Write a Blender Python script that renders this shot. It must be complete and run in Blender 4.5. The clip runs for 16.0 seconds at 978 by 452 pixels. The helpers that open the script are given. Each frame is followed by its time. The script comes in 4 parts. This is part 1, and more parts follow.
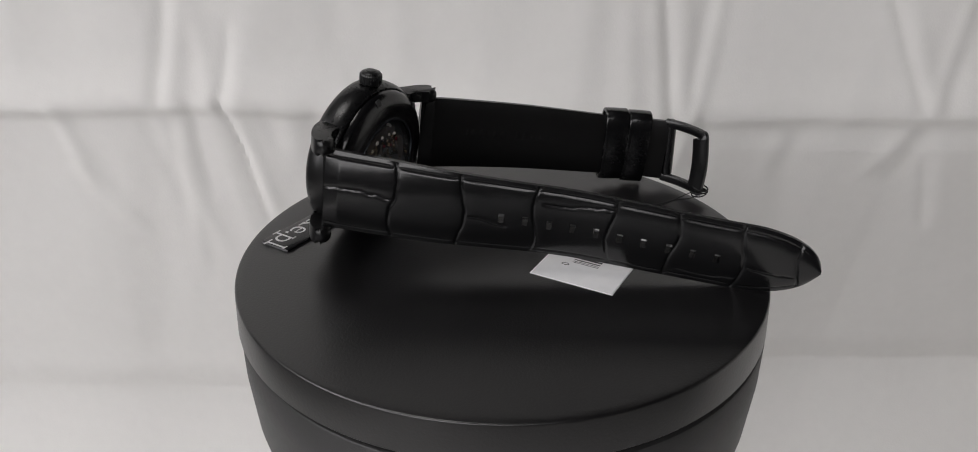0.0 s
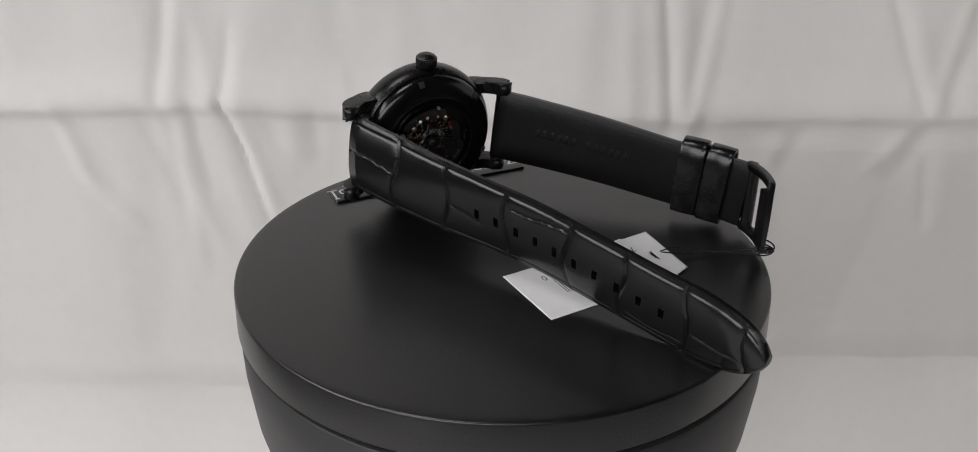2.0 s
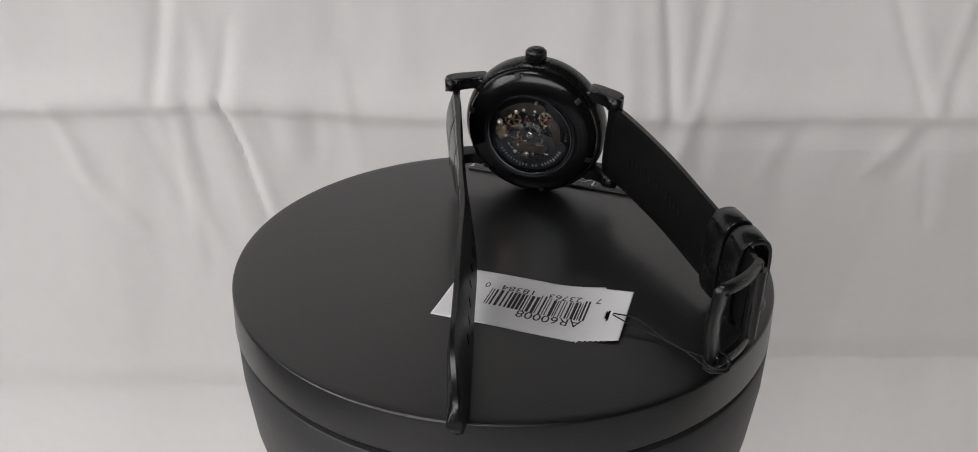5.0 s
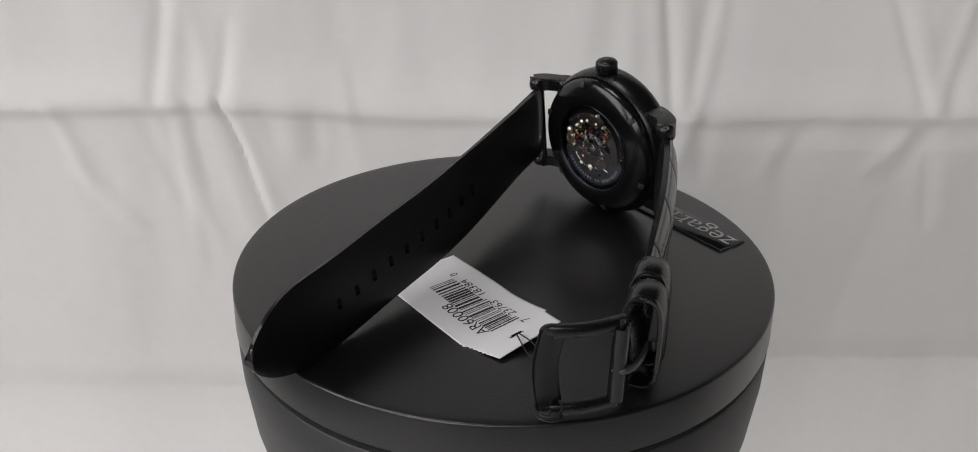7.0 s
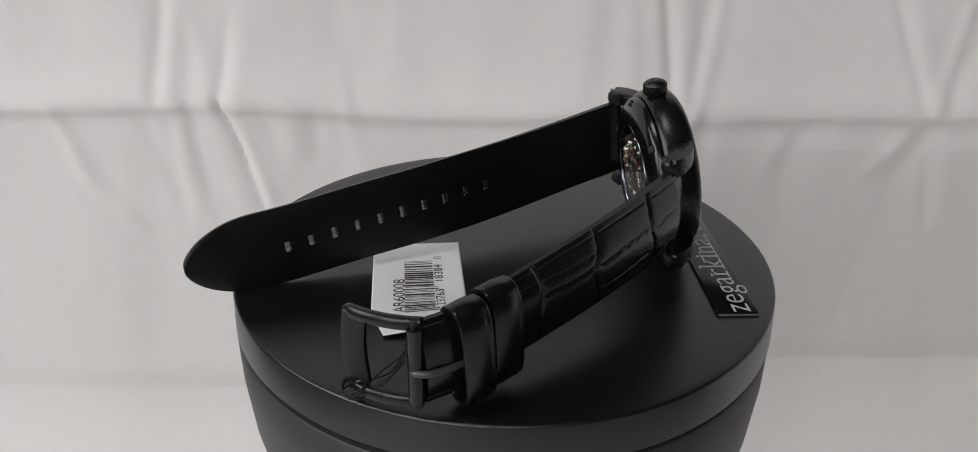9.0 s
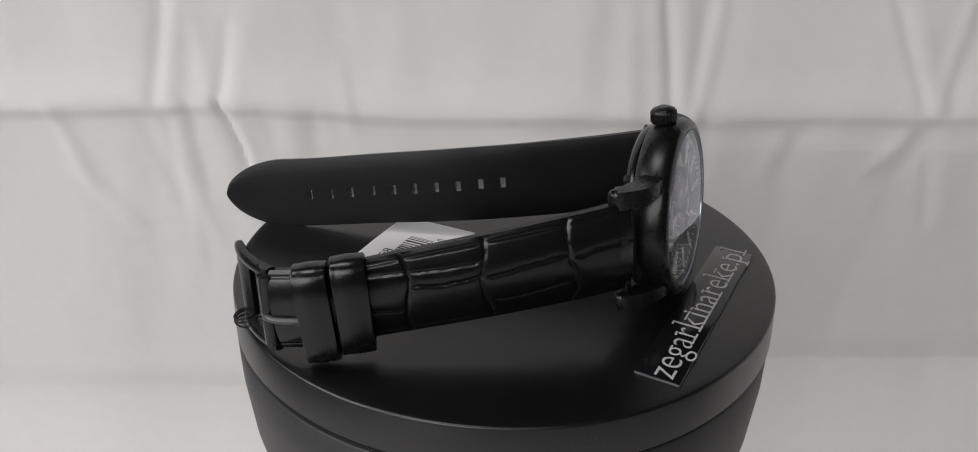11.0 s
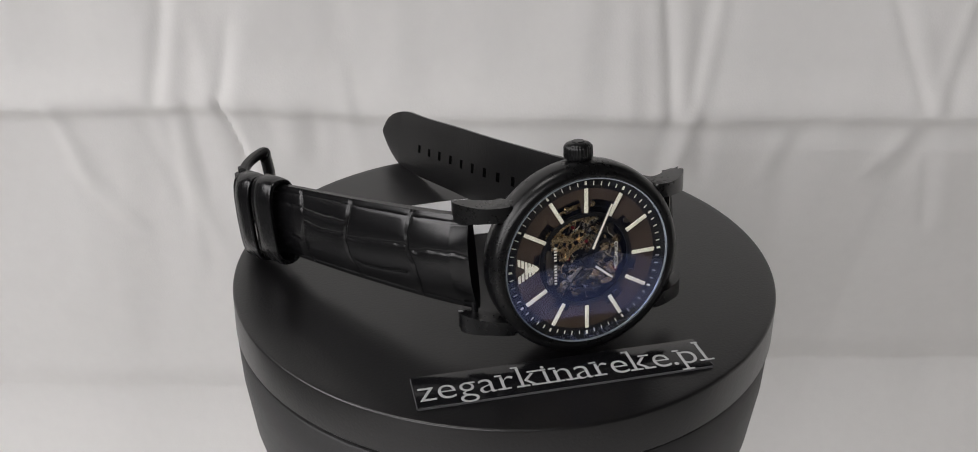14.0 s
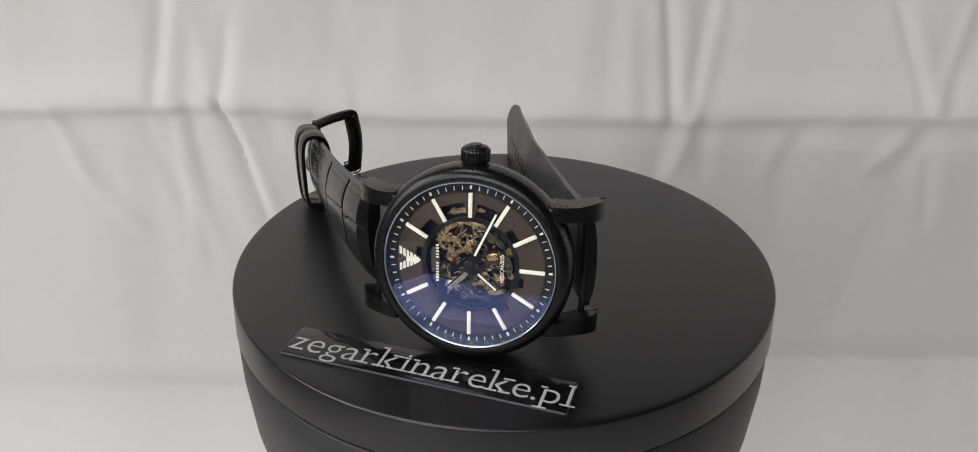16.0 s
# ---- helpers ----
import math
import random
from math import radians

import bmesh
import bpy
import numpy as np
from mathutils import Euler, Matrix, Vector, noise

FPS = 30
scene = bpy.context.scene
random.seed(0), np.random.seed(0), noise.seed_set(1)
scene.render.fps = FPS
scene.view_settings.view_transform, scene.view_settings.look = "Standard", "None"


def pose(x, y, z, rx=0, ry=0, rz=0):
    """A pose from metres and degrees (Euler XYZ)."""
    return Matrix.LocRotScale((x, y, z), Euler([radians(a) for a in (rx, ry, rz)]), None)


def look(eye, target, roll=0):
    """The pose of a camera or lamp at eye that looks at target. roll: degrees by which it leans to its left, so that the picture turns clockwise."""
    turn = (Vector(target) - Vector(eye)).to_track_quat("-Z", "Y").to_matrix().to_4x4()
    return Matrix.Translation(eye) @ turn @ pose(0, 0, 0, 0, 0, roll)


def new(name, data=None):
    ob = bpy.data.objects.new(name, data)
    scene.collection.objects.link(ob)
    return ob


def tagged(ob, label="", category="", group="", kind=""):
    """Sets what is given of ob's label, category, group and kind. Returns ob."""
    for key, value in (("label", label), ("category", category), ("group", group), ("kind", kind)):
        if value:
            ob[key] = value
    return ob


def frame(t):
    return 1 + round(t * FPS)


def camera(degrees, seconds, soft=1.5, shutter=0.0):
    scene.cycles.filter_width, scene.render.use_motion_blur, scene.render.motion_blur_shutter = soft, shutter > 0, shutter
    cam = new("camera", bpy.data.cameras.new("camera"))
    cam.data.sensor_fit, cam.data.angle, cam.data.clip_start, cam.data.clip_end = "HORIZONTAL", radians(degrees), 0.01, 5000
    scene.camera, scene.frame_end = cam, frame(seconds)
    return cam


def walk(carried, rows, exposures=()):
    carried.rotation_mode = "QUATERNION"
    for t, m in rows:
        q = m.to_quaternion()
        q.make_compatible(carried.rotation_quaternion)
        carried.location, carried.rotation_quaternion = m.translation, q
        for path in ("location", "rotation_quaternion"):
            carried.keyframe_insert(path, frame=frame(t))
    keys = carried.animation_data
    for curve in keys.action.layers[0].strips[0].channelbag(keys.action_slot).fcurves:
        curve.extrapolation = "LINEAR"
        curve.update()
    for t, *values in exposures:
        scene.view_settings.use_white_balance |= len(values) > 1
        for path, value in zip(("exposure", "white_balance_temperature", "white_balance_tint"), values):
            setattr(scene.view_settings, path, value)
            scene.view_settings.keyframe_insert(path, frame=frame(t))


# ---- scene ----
# Lengths below are written in millimetres and turned into metres by MM.
MM = 0.001

# ---- camera: on its tripod; it creeps forward by under three millimetres ----
cam = camera(61.73, 16.0, soft=0.95)
EYE = Vector((0, -198.1, 109.44)) * MM
AIM = Vector((-0.0139, 0.8902, -0.4554))
CREEP = [(0, -2.4), (1.5, -2.1), (2.5, -1.0), (4, 0.1), (6.5, 0.4), (16, 0.4)]
walk(cam, [(t, look(EYE + AIM * d * MM, EYE + AIM * (d * MM + 1), 0.40)) for t, d in CREEP], [(0, 0.0, 6500, 10), (16, 0.0, 6500, 10)])

# turn of the table in degrees, every half second where it was followed
TURN = [(0, 255.67), (0.5, 247.93), (1, 240.2), (1.5, 232.02), (2, 223.85), (2.5, 215.76), (3, 207.84), (3.5, 199.9), (4, 191.85), (6.5, 151.34),
        (7, 143.09), (7.5, 134.84), (8, 126.43), (8.5, 118.45), (9, 110.7), (11.5, 71.18), (12, 63.33), (12.5, 55.55), (13, 47.62), (13.5, 39.82),
        (14, 31.69), (14.5, 23.65), (15, 15.63), (15.5, 7.69), (16, 0)]
AXIS = (0.744 * MM, 0.017 * MM)
# the plate sits a little askew on its axis
TILT = pose(0, 0, 0, 0.345, -0.007, 0)

# ---- light: one tall window to the side, plus added front and overhead lamps, in a plain room ----
world = bpy.data.worlds.new("world")
scene.world = world
world.use_nodes = True
sky = world.node_tree.nodes.new("ShaderNodeTexSky")
sky.sky_type, sky.sun_disc, sky.sun_elevation, sky.sun_rotation = "NISHITA", False, radians(35), radians(250)
world.node_tree.links.new(sky.outputs[0], world.node_tree.nodes["Background"].inputs[0])
world.node_tree.nodes["Background"].inputs[1].default_value = 0.1


def window_light(name, size_x, size_y, watts, colour, m):
    lamp = bpy.data.lights.new(name, "AREA")
    lamp.shape, lamp.size, lamp.size_y, lamp.energy, lamp.color = "RECTANGLE", size_x, size_y, watts, colour
    ob = new(name, lamp)
    ob.matrix_world = m
    return ob


window_light("window_light", 1.3, 1.2, 21.8, (1.0, 0.977, 0.985), look((-1.42, -0.45, 0.62), (0, 0.1, -0.05)))
# front lamp with no seen source, added to brighten the cloth and straps
window_light("front_light", 1.4, 0.9, 15.5, (1.0, 0.98, 0.985), look((-0.35, -1.44, 0.55), (0, 0.1, -0.05)))
# overhead lamp, its source unseen, added for highlights along upper edges
window_light("overhead_light", 0.5, 0.5, 4.4, (1.0, 0.97, 0.95), look((-0.45, -0.12, 1.44), (-0.45, -0.12, 0)))


# ---- materials ----
def material(name, colour, rough=0.5, metal=0.0, grain=0.0, scale=400.0, bump=0.0, spread=0.15, spec=0.5, coat=0.0, bump_scale=None):
    """A surface whose colour and gloss vary at two scales, with fine relief. Scales are per metre."""
    m = bpy.data.materials.new(name)
    m.use_nodes = True
    n, l = m.node_tree.nodes, m.node_tree.links
    b = n["Principled BSDF"]
    b.inputs["Roughness"].default_value, b.inputs["Metallic"].default_value = rough, metal
    b.inputs["Specular IOR Level"].default_value, b.inputs["Coat Weight"].default_value = spec, coat
    tc = n.new("ShaderNodeTexCoord")
    big, small = n.new("ShaderNodeTexNoise"), n.new("ShaderNodeTexNoise")
    big.inputs["Scale"].default_value, small.inputs["Scale"].default_value = scale * 0.08, scale
    big.inputs["Detail"].default_value = small.inputs["Detail"].default_value = 5
    mix = n.new("ShaderNodeMath")
    mix.operation = "ADD"
    l.new(tc.outputs["Object"], big.inputs["Vector"])
    l.new(tc.outputs["Object"], small.inputs["Vector"])
    l.new(big.outputs["Fac"], mix.inputs[0])
    l.new(small.outputs["Fac"], mix.inputs[1])
    ramp = n.new("ShaderNodeMapRange")
    ramp.inputs["From Min"].default_value, ramp.inputs["From Max"].default_value = 0.6, 1.4
    ramp.inputs["To Min"].default_value, ramp.inputs["To Max"].default_value = 1 - spread, 1 + spread
    l.new(mix.outputs[0], ramp.inputs["Value"])
    tint = n.new("ShaderNodeMix")
    tint.data_type, tint.blend_type = "RGBA", "MULTIPLY"
    tint.inputs["Factor"].default_value = 1.0
    tint.inputs["A"].default_value = (*colour, 1)
    l.new(ramp.outputs[0], tint.inputs["B"])
    l.new(tint.outputs["Result"], b.inputs["Base Color"])
    gloss = n.new("ShaderNodeMapRange")
    gloss.inputs["From Min"].default_value, gloss.inputs["From Max"].default_value = 0.6, 1.4
    gloss.inputs["To Min"].default_value, gloss.inputs["To Max"].default_value = max(rough - grain, 0.02), min(rough + grain, 1)
    l.new(mix.outputs[0], gloss.inputs["Value"])
    l.new(gloss.outputs[0], b.inputs["Roughness"])
    if bump:
        tex = n.new("ShaderNodeTexNoise")
        tex.inputs["Scale"].default_value, tex.inputs["Detail"].default_value = bump_scale or scale * 2, 3
        l.new(tc.outputs["Object"], tex.inputs["Vector"])
        bp = n.new("ShaderNodeBump")
        bp.inputs["Strength"].default_value, bp.inputs["Distance"].default_value = 1.0, bump * MM
        l.new(tex.outputs["Fac"], bp.inputs["Height"])
        l.new(bp.outputs[0], b.inputs["Normal"])
    return m


CLOTH = material("white_cloth", (0.74, 0.73, 0.715), 0.95, grain=0.03, scale=120, spread=0.02, spec=0.1, bump=0.1, bump_scale=900)
DISC = material("black_satin_plastic", (0.0045, 0.0042, 0.0047), 0.31, grain=0.03, scale=300, bump=0.055, bump_scale=1500, spread=0.08, spec=0.76)
BODY = material("black_grained_plastic", (0.032, 0.0315, 0.032), 0.5, grain=0.05, scale=500, bump=0.08, bump_scale=2200)
BLACK_STEEL = material("matt_black_steel", (0.004, 0.004, 0.0044), 0.29, 0.0, grain=0.04, scale=900, bump=0.002, spec=0.45)
GLOSS_STEEL = material("polished_black_steel", (0.004, 0.004, 0.0045), 0.2, 0.0, grain=0.04, scale=900, spec=0.45)
LEATHER = material("black_embossed_leather", (0.0055, 0.0055, 0.006), 0.23, grain=0.04, scale=700, bump=0.003, bump_scale=3000, spec=0.52)
LEATHER_GLOSS = material("black_shiny_leather", (0.004, 0.004, 0.0045), 0.24, grain=0.07, scale=700, bump=0.03, bump_scale=2500, spec=0.55)
LINING = material("black_leather_lining", (0.0045, 0.0043, 0.0045), 0.38, grain=0.06, scale=900, bump=0.07, bump_scale=2000, spec=0.32)
PAPER = material("white_card", (0.74, 0.74, 0.75), 0.6, grain=0.05, scale=500, spread=0.03, spec=0.3)
INK = material("black_ink", (0.015, 0.015, 0.016), 0.6, scale=500)
PALE_INK = material("pale_blue_ink", (0.14, 0.16, 0.17), 0.5, scale=500)
WHITE_INK = material("white_ink", (0.5, 0.5, 0.5), 0.5, scale=500, spread=0.05)
THREAD = material("black_thread", (0.01, 0.01, 0.011), 0.7, scale=3000)
GUNMETAL = material("grey_gunmetal", (0.10, 0.098, 0.098), 0.4, 0.6, grain=0.05, scale=900)
GOLD = material("dark_brass", (0.56, 0.43, 0.28), 0.27, 1.0, grain=0.1, scale=900)
GREY_METAL = material("grey_steel", (0.56, 0.53, 0.49), 0.25, 1.0, grain=0.1, scale=900)
DARK_METAL = material("dark_bridge_steel", (0.12, 0.105, 0.09), 0.38, 1.0, grain=0.1, scale=900)
ROTOR = material("smoked_rotor", (0.012, 0.012, 0.014), 0.3, 0.0, grain=0.05, scale=900)
NICKEL = material("polished_nickel", (0.9, 0.87, 0.8), 0.3, 1.0, grain=0.04, scale=900)
RUBY = material("ruby_stone", (0.11, 0.008, 0.016), 0.12, 0.0, scale=900, coat=0.5)
LUME = material("white_enamel", (0.8, 0.79, 0.75), 0.4, scale=900, spread=0.03)
DIAL = material("black_dial", (0.006, 0.006, 0.0065), 0.4, grain=0.05, scale=900, spec=0.3)
DIAL_GREY = material("smoked_brown_dial", (0.044, 0.030, 0.024), 0.42, grain=0.06, scale=700, spread=0.25, spec=0.35)
RIM = material("pale_crystal_edge", (0.45, 0.5, 0.56), 0.15, 0.6, scale=900)
RIM_DARK = material("steel_rim", (0.2, 0.22, 0.25), 0.2, 1.0, scale=900)
STRIP = material("glossy_black_plastic", (0.007, 0.007, 0.008), 0.12, grain=0.04, scale=700, spec=0.5)
EDGE = material("pale_cut_edge", (0.11, 0.11, 0.115), 0.4, scale=900)
WALL = material("room_plaster", (0.08, 0.079, 0.077), 0.9, grain=0.05, scale=8, spread=0.06)


def glass(name, tint, ior):
    """Clear glass whose coating tints what it mirrors."""
    m = bpy.data.materials.new(name)
    m.use_nodes = True
    b = m.node_tree.nodes["Principled BSDF"]
    b.inputs["Transmission Weight"].default_value, b.inputs["Roughness"].default_value, b.inputs["IOR"].default_value = 1.0, 0.0, ior
    b.inputs["Specular Tint"].default_value = (*tint, 1)
    b.inputs["Base Color"].default_value = (0.96, 0.97, 1.0, 1)
    return m


GLASS_FRONT = glass("blue_coated_crystal", (0.22, 0.33, 1.0), 1.98)
GLASS_BACK = glass("back_crystal", (0.75, 0.85, 1.0), 1.36)


# ---- mesh helpers ----
def mesh_of(name, bm, mat, smooth=True):
    bmesh.ops.recalc_face_normals(bm, faces=bm.faces[:])
    me = bpy.data.meshes.new(name)
    bm.to_mesh(me)
    bm.free()
    me.materials.append(mat)
    for p in me.polygons:
        p.use_smooth = smooth
    if smooth:
        me.set_sharp_from_angle(angle=radians(38))
    return me


def part(name, bm, mat, parent=None, label="", m=None, smooth=True):
    """One mesh object under a thing or under a part."""
    ob = new(name, mesh_of(name, bm, mat, smooth))
    if parent:
        ob.parent = parent
    if m is not None:
        ob.matrix_basis = m
    return tagged(ob, label) if label else ob


def mesh_from(verts, faces):
    bm = bmesh.new()
    vs = [bm.verts.new(Vector(v) * MM) for v in verts]
    for f in faces:
        try:
            bm.faces.new([vs[k] for k in f])
        except ValueError:
            pass
    return bm


def box(x0, x1, y0, y1, z0, z1, bevel=0.0, segs=2):
    bm = bmesh.new()
    bmesh.ops.create_cube(bm, size=1)
    for v in bm.verts:
        v.co = Vector(((x0 + x1) / 2 + v.co.x * (x1 - x0), (y0 + y1) / 2 + v.co.y * (y1 - y0), (z0 + z1) / 2 + v.co.z * (z1 - z0))) * MM
    if bevel:
        bmesh.ops.bevel(bm, geom=bm.edges[:], offset=bevel * MM, segments=segs, affect="EDGES", profile=0.5)
    return bm


def lathe(profile, steps=96, axis="z", wave=None):
    """Turns a profile of (radius, height) round an axis; a radius of 0 closes the end. wave: extra radius by angle."""
    verts, rows = [], []
    for r, h in profile:
        row = []
        for k in range(1 if r == 0 else steps):
            a = 2 * math.pi * k / steps
            q = r + (wave(a, h) if wave and r else 0)
            c, s = q * math.cos(a), q * math.sin(a)
            verts.append((c, s, h) if axis == "z" else (c, h, s) if axis == "y" else (h, c, s))
            row.append(len(verts) - 1)
        rows.append(row)
    faces = []
    for a, b in zip(rows, rows[1:]):
        for k in range(steps):
            j = (k + 1) % steps
            if len(a) > 1 and len(b) > 1:
                faces.append((a[k], a[j], b[j], b[k]))
            elif len(a) > 1:
                faces.append((a[k], a[j], b[0]))
            elif len(b) > 1:
                faces.append((a[0], b[j], b[k]))
    return mesh_from(verts, faces)


def spline(points, u):
    """Catmull-Rom through the points; u from 0 to len - 1."""
    p = [Vector(q) for q in points]
    k = min(int(u), len(p) - 2)
    t = u - k
    a = p[k - 1] if k else 2 * p[0] - p[1]
    d = p[k + 2] if k + 2 < len(p) else 2 * p[-1] - p[-2]
    b, c = p[k], p[k + 1]
    return 0.5 * (2 * b + (c - a) * t + (2 * a - 5 * b + 4 * c - d) * t * t + (3 * b - a - 3 * c + d) * t ** 3)


def along(points, step):
    """Points at even steps along the spline, with the length run at each."""
    fine = [spline(points, (len(points) - 1) * k / 800) for k in range(801)]
    run = [0.0]
    for a, b in zip(fine, fine[1:]):
        run.append(run[-1] + (b - a).length)
    n = max(2, round(run[-1] / step))
    out, j = [], 0
    for k in range(n + 1):
        s = run[-1] * k / n
        while j < 799 and run[j + 1] < s:
            j += 1
        f = (s - run[j]) / max(run[j + 1] - run[j], 1e-9)
        out.append((s, fine[j].lerp(fine[j + 1], min(f, 1))))
    return out, run[-1]


def tube(points, radius, sides=8, step=0.8):
    """A round bar or thread along a curve."""
    pts, _ = along(points, step)
    verts, faces = [], []
    ref = Vector((0.13, 0.21, 0.97))
    for k, (_, p) in enumerate(pts):
        d = (pts[min(k + 1, len(pts) - 1)][1] - pts[max(k - 1, 0)][1]).normalized()
        a = d.cross(ref)
        a = (a if a.length > 1e-3 else d.cross(Vector((1, 0, 0)))).normalized()
        b = d.cross(a)
        for j in range(sides):
            w = 2 * math.pi * j / sides
            verts.append(p + radius * (math.cos(w) * a + math.sin(w) * b))
        if k:
            for j in range(sides):
                i = (j + 1) % sides
                faces.append(((k - 1) * sides + j, (k - 1) * sides + i, k * sides + i, k * sides + j))
    faces += [tuple(range(sides)), tuple(range(len(verts) - sides, len(verts)))]
    return mesh_from(verts, faces)


def band(points, half, thick, lean, out=1, relief=None, holes=(), columns=28, step=0.5, bulge=0.5, start=0.0, stop=None):
    """A leather band on edge along a curve. half(s), thick(s): half its width, its thickness at s millimetres; lean(s): degrees by which
    its top leans outwards; out: the side on which its face lies (1: to the right of its run); relief(s, v): depth of the face's pattern;
    holes: (s, v, half length, half width), cut right through."""
    pts, total = along(points, step)
    stop = total if stop is None else stop
    verts, front, back = [], [], []
    for k, (s, p) in enumerate(pts):
        if s < start - 1e-6 or s > stop + 1e-6:
            continue
        d = (pts[min(k + 1, len(pts) - 1)][1] - pts[max(k - 1, 0)][1]).normalized()
        n = d.cross(Vector((0, 0, 1))).normalized() * out
        up = n.cross(d) * out
        a = radians(lean(s))
        n2, up2 = n * math.cos(a) - up * math.sin(a), up * math.cos(a) + n * math.sin(a)
        w, t = half(s), thick(s)
        f, b = [], []
        for j in range(columns + 1):
            v = -1 + 2 * j / columns
            edge = 1 - abs(v) ** 4
            o = t * (0.5 + bulge * (1 - v * v) * 0.5) * (0.35 + 0.65 * edge) - (relief(s, v * w) if relief else 0)
            verts.append(p + up2 * (v * w) + n2 * o)
            f.append(len(verts) - 1)
            verts.append(p + up2 * (v * w) - n2 * t * 0.5 * (0.5 + 0.5 * edge))
            b.append(len(verts) - 1)
        front.append((s, w, f))
        back.append(b)
    faces = []
    cut = set()
    for k in range(len(front) - 1):
        s, w, _ = front[k]
        for j in range(columns):
            v = (-1 + 2 * (j + 0.5) / columns) * w
            if any(abs(s + step / 2 - h[0]) < h[2] and abs(v - h[1]) < h[3] for h in holes):
                cut.add((k, j))
    for k in range(len(front) - 1):
        f0, f1, b0, b1 = front[k][2], front[k + 1][2], back[k], back[k + 1]
        for j in range(columns):
            if (k, j) in cut:
                for (kk, jj), e in (((k - 1, j), (f0[j], f0[j + 1], b0[j + 1], b0[j])), ((k + 1, j), (f1[j], f1[j + 1], b1[j + 1], b1[j])),
                                    ((k, j - 1), (f0[j], f1[j], b1[j], b0[j])), ((k, j + 1), (f0[j + 1], f1[j + 1], b1[j + 1], b0[j + 1]))):
                    if (kk, jj) not in cut:
                        faces.append(e)
                continue
            faces.append((f0[j], f0[j + 1], f1[j + 1], f1[j]))
            faces.append((b0[j], b1[j], b1[j + 1], b0[j + 1]))
        faces.append((f0[0], f1[0], b1[0], b0[0]))
        faces.append((f0[-1], b0[-1], b1[-1], f1[-1]))
    for f, b in ((front[0][2], back[0]), (front[-1][2], back[-1])):
        for j in range(columns):
            faces.append((f[j], b[j], b[j + 1], f[j + 1]))
    return mesh_from(verts, faces)


def build_room():
    h = 1.5
    for name, x in (("wall_west", -h - 0.05), ("wall_east", h + 0.05)):
        ob = part(name, box(-50, 50, -1550, 1550, -975, 975), WALL, m=pose(x, 0, 0.555), smooth=False)
        tagged(ob, "plain painted plaster wall of the room", "wall", kind="structure")
    for name, y in (("wall_north", h + 0.05), ("wall_south", -h - 0.05)):
        ob = part(name, box(-1500, 1500, -50, 50, -975, 975), WALL, m=pose(0, y, 0.555), smooth=False)
        tagged(ob, "plain painted plaster wall of the room", "wall", kind="structure")
    ob = part("ceiling", box(-1600, 1600, -1600, 1600, 0, 100), WALL, m=pose(0, 0, 1.5), smooth=False)
    tagged(ob, "plain painted ceiling of the room", "ceiling", kind="structure")
    ob = part("floor", box(-1600, 1600, -1600, 1600, -100, 0), WALL, m=pose(0, 0, -0.394), smooth=False)
    tagged(ob, "plain floor of the room", "floor", kind="structure")


# folds of the cloth: where each begins and ends on the hanging sheet (x, z), its half width, and how far it stands out (or in)
UPPER_FOLDS = [((-191, 20), (-207, -46), 4.7, -1.04), ((-184, 20), (-200, -46), 6.5, 0.94), ((-214, 10), (-214, -46), 9.1, 0.55), ((-159, -5), (-168, -46), 3.6, -1.04), ((-180, 20), (-174, -46), 6.5, 0.88),
               ((-150, 0), (-160, -46), 7.2, 0.72), ((-108, 20), (-92, -24), 11.7, -0.72), ((-92, -24), (-86, -50), 5.2, -0.83), ((-100, -18), (-96, -50), 9.1, 0.66), ((84, 40), (95, -50), 3.8, -1.54), ((78, 40), (89, -50), 6.0, 1.04),
               ((94, 40), (102, -50), 5.5, 0.99), ((119, 30), (109, -50), 4.9, 0.88), ((113, 30), (104, -50), 4.5, -0.55), ((62, 40), (70, -50), 6.5, 0.66), ((210, 25), (240, -42), 3.6, -0.99), ((218, 25), (246, -42), 5.9, 0.83),
               ((254, 25), (246, -46), 4.7, 0.77), ((262, 25), (252, -46), 5.9, -0.66), ((-60, 60), (-22, -40), 26.0, 0.99), ((20, 70), (-10, -45), 20.8, -0.88), ((150, 60), (140, -48), 15.6, 0.72), ((185, 50), (180, -44), 11.7, -0.5),
               ((-310, 40), (-300, -40), 23.4, 0.83), ((-262, 40), (-256, -44), 13.0, -0.66), ((40, 40), (34, -46), 11.7, 0.5)]
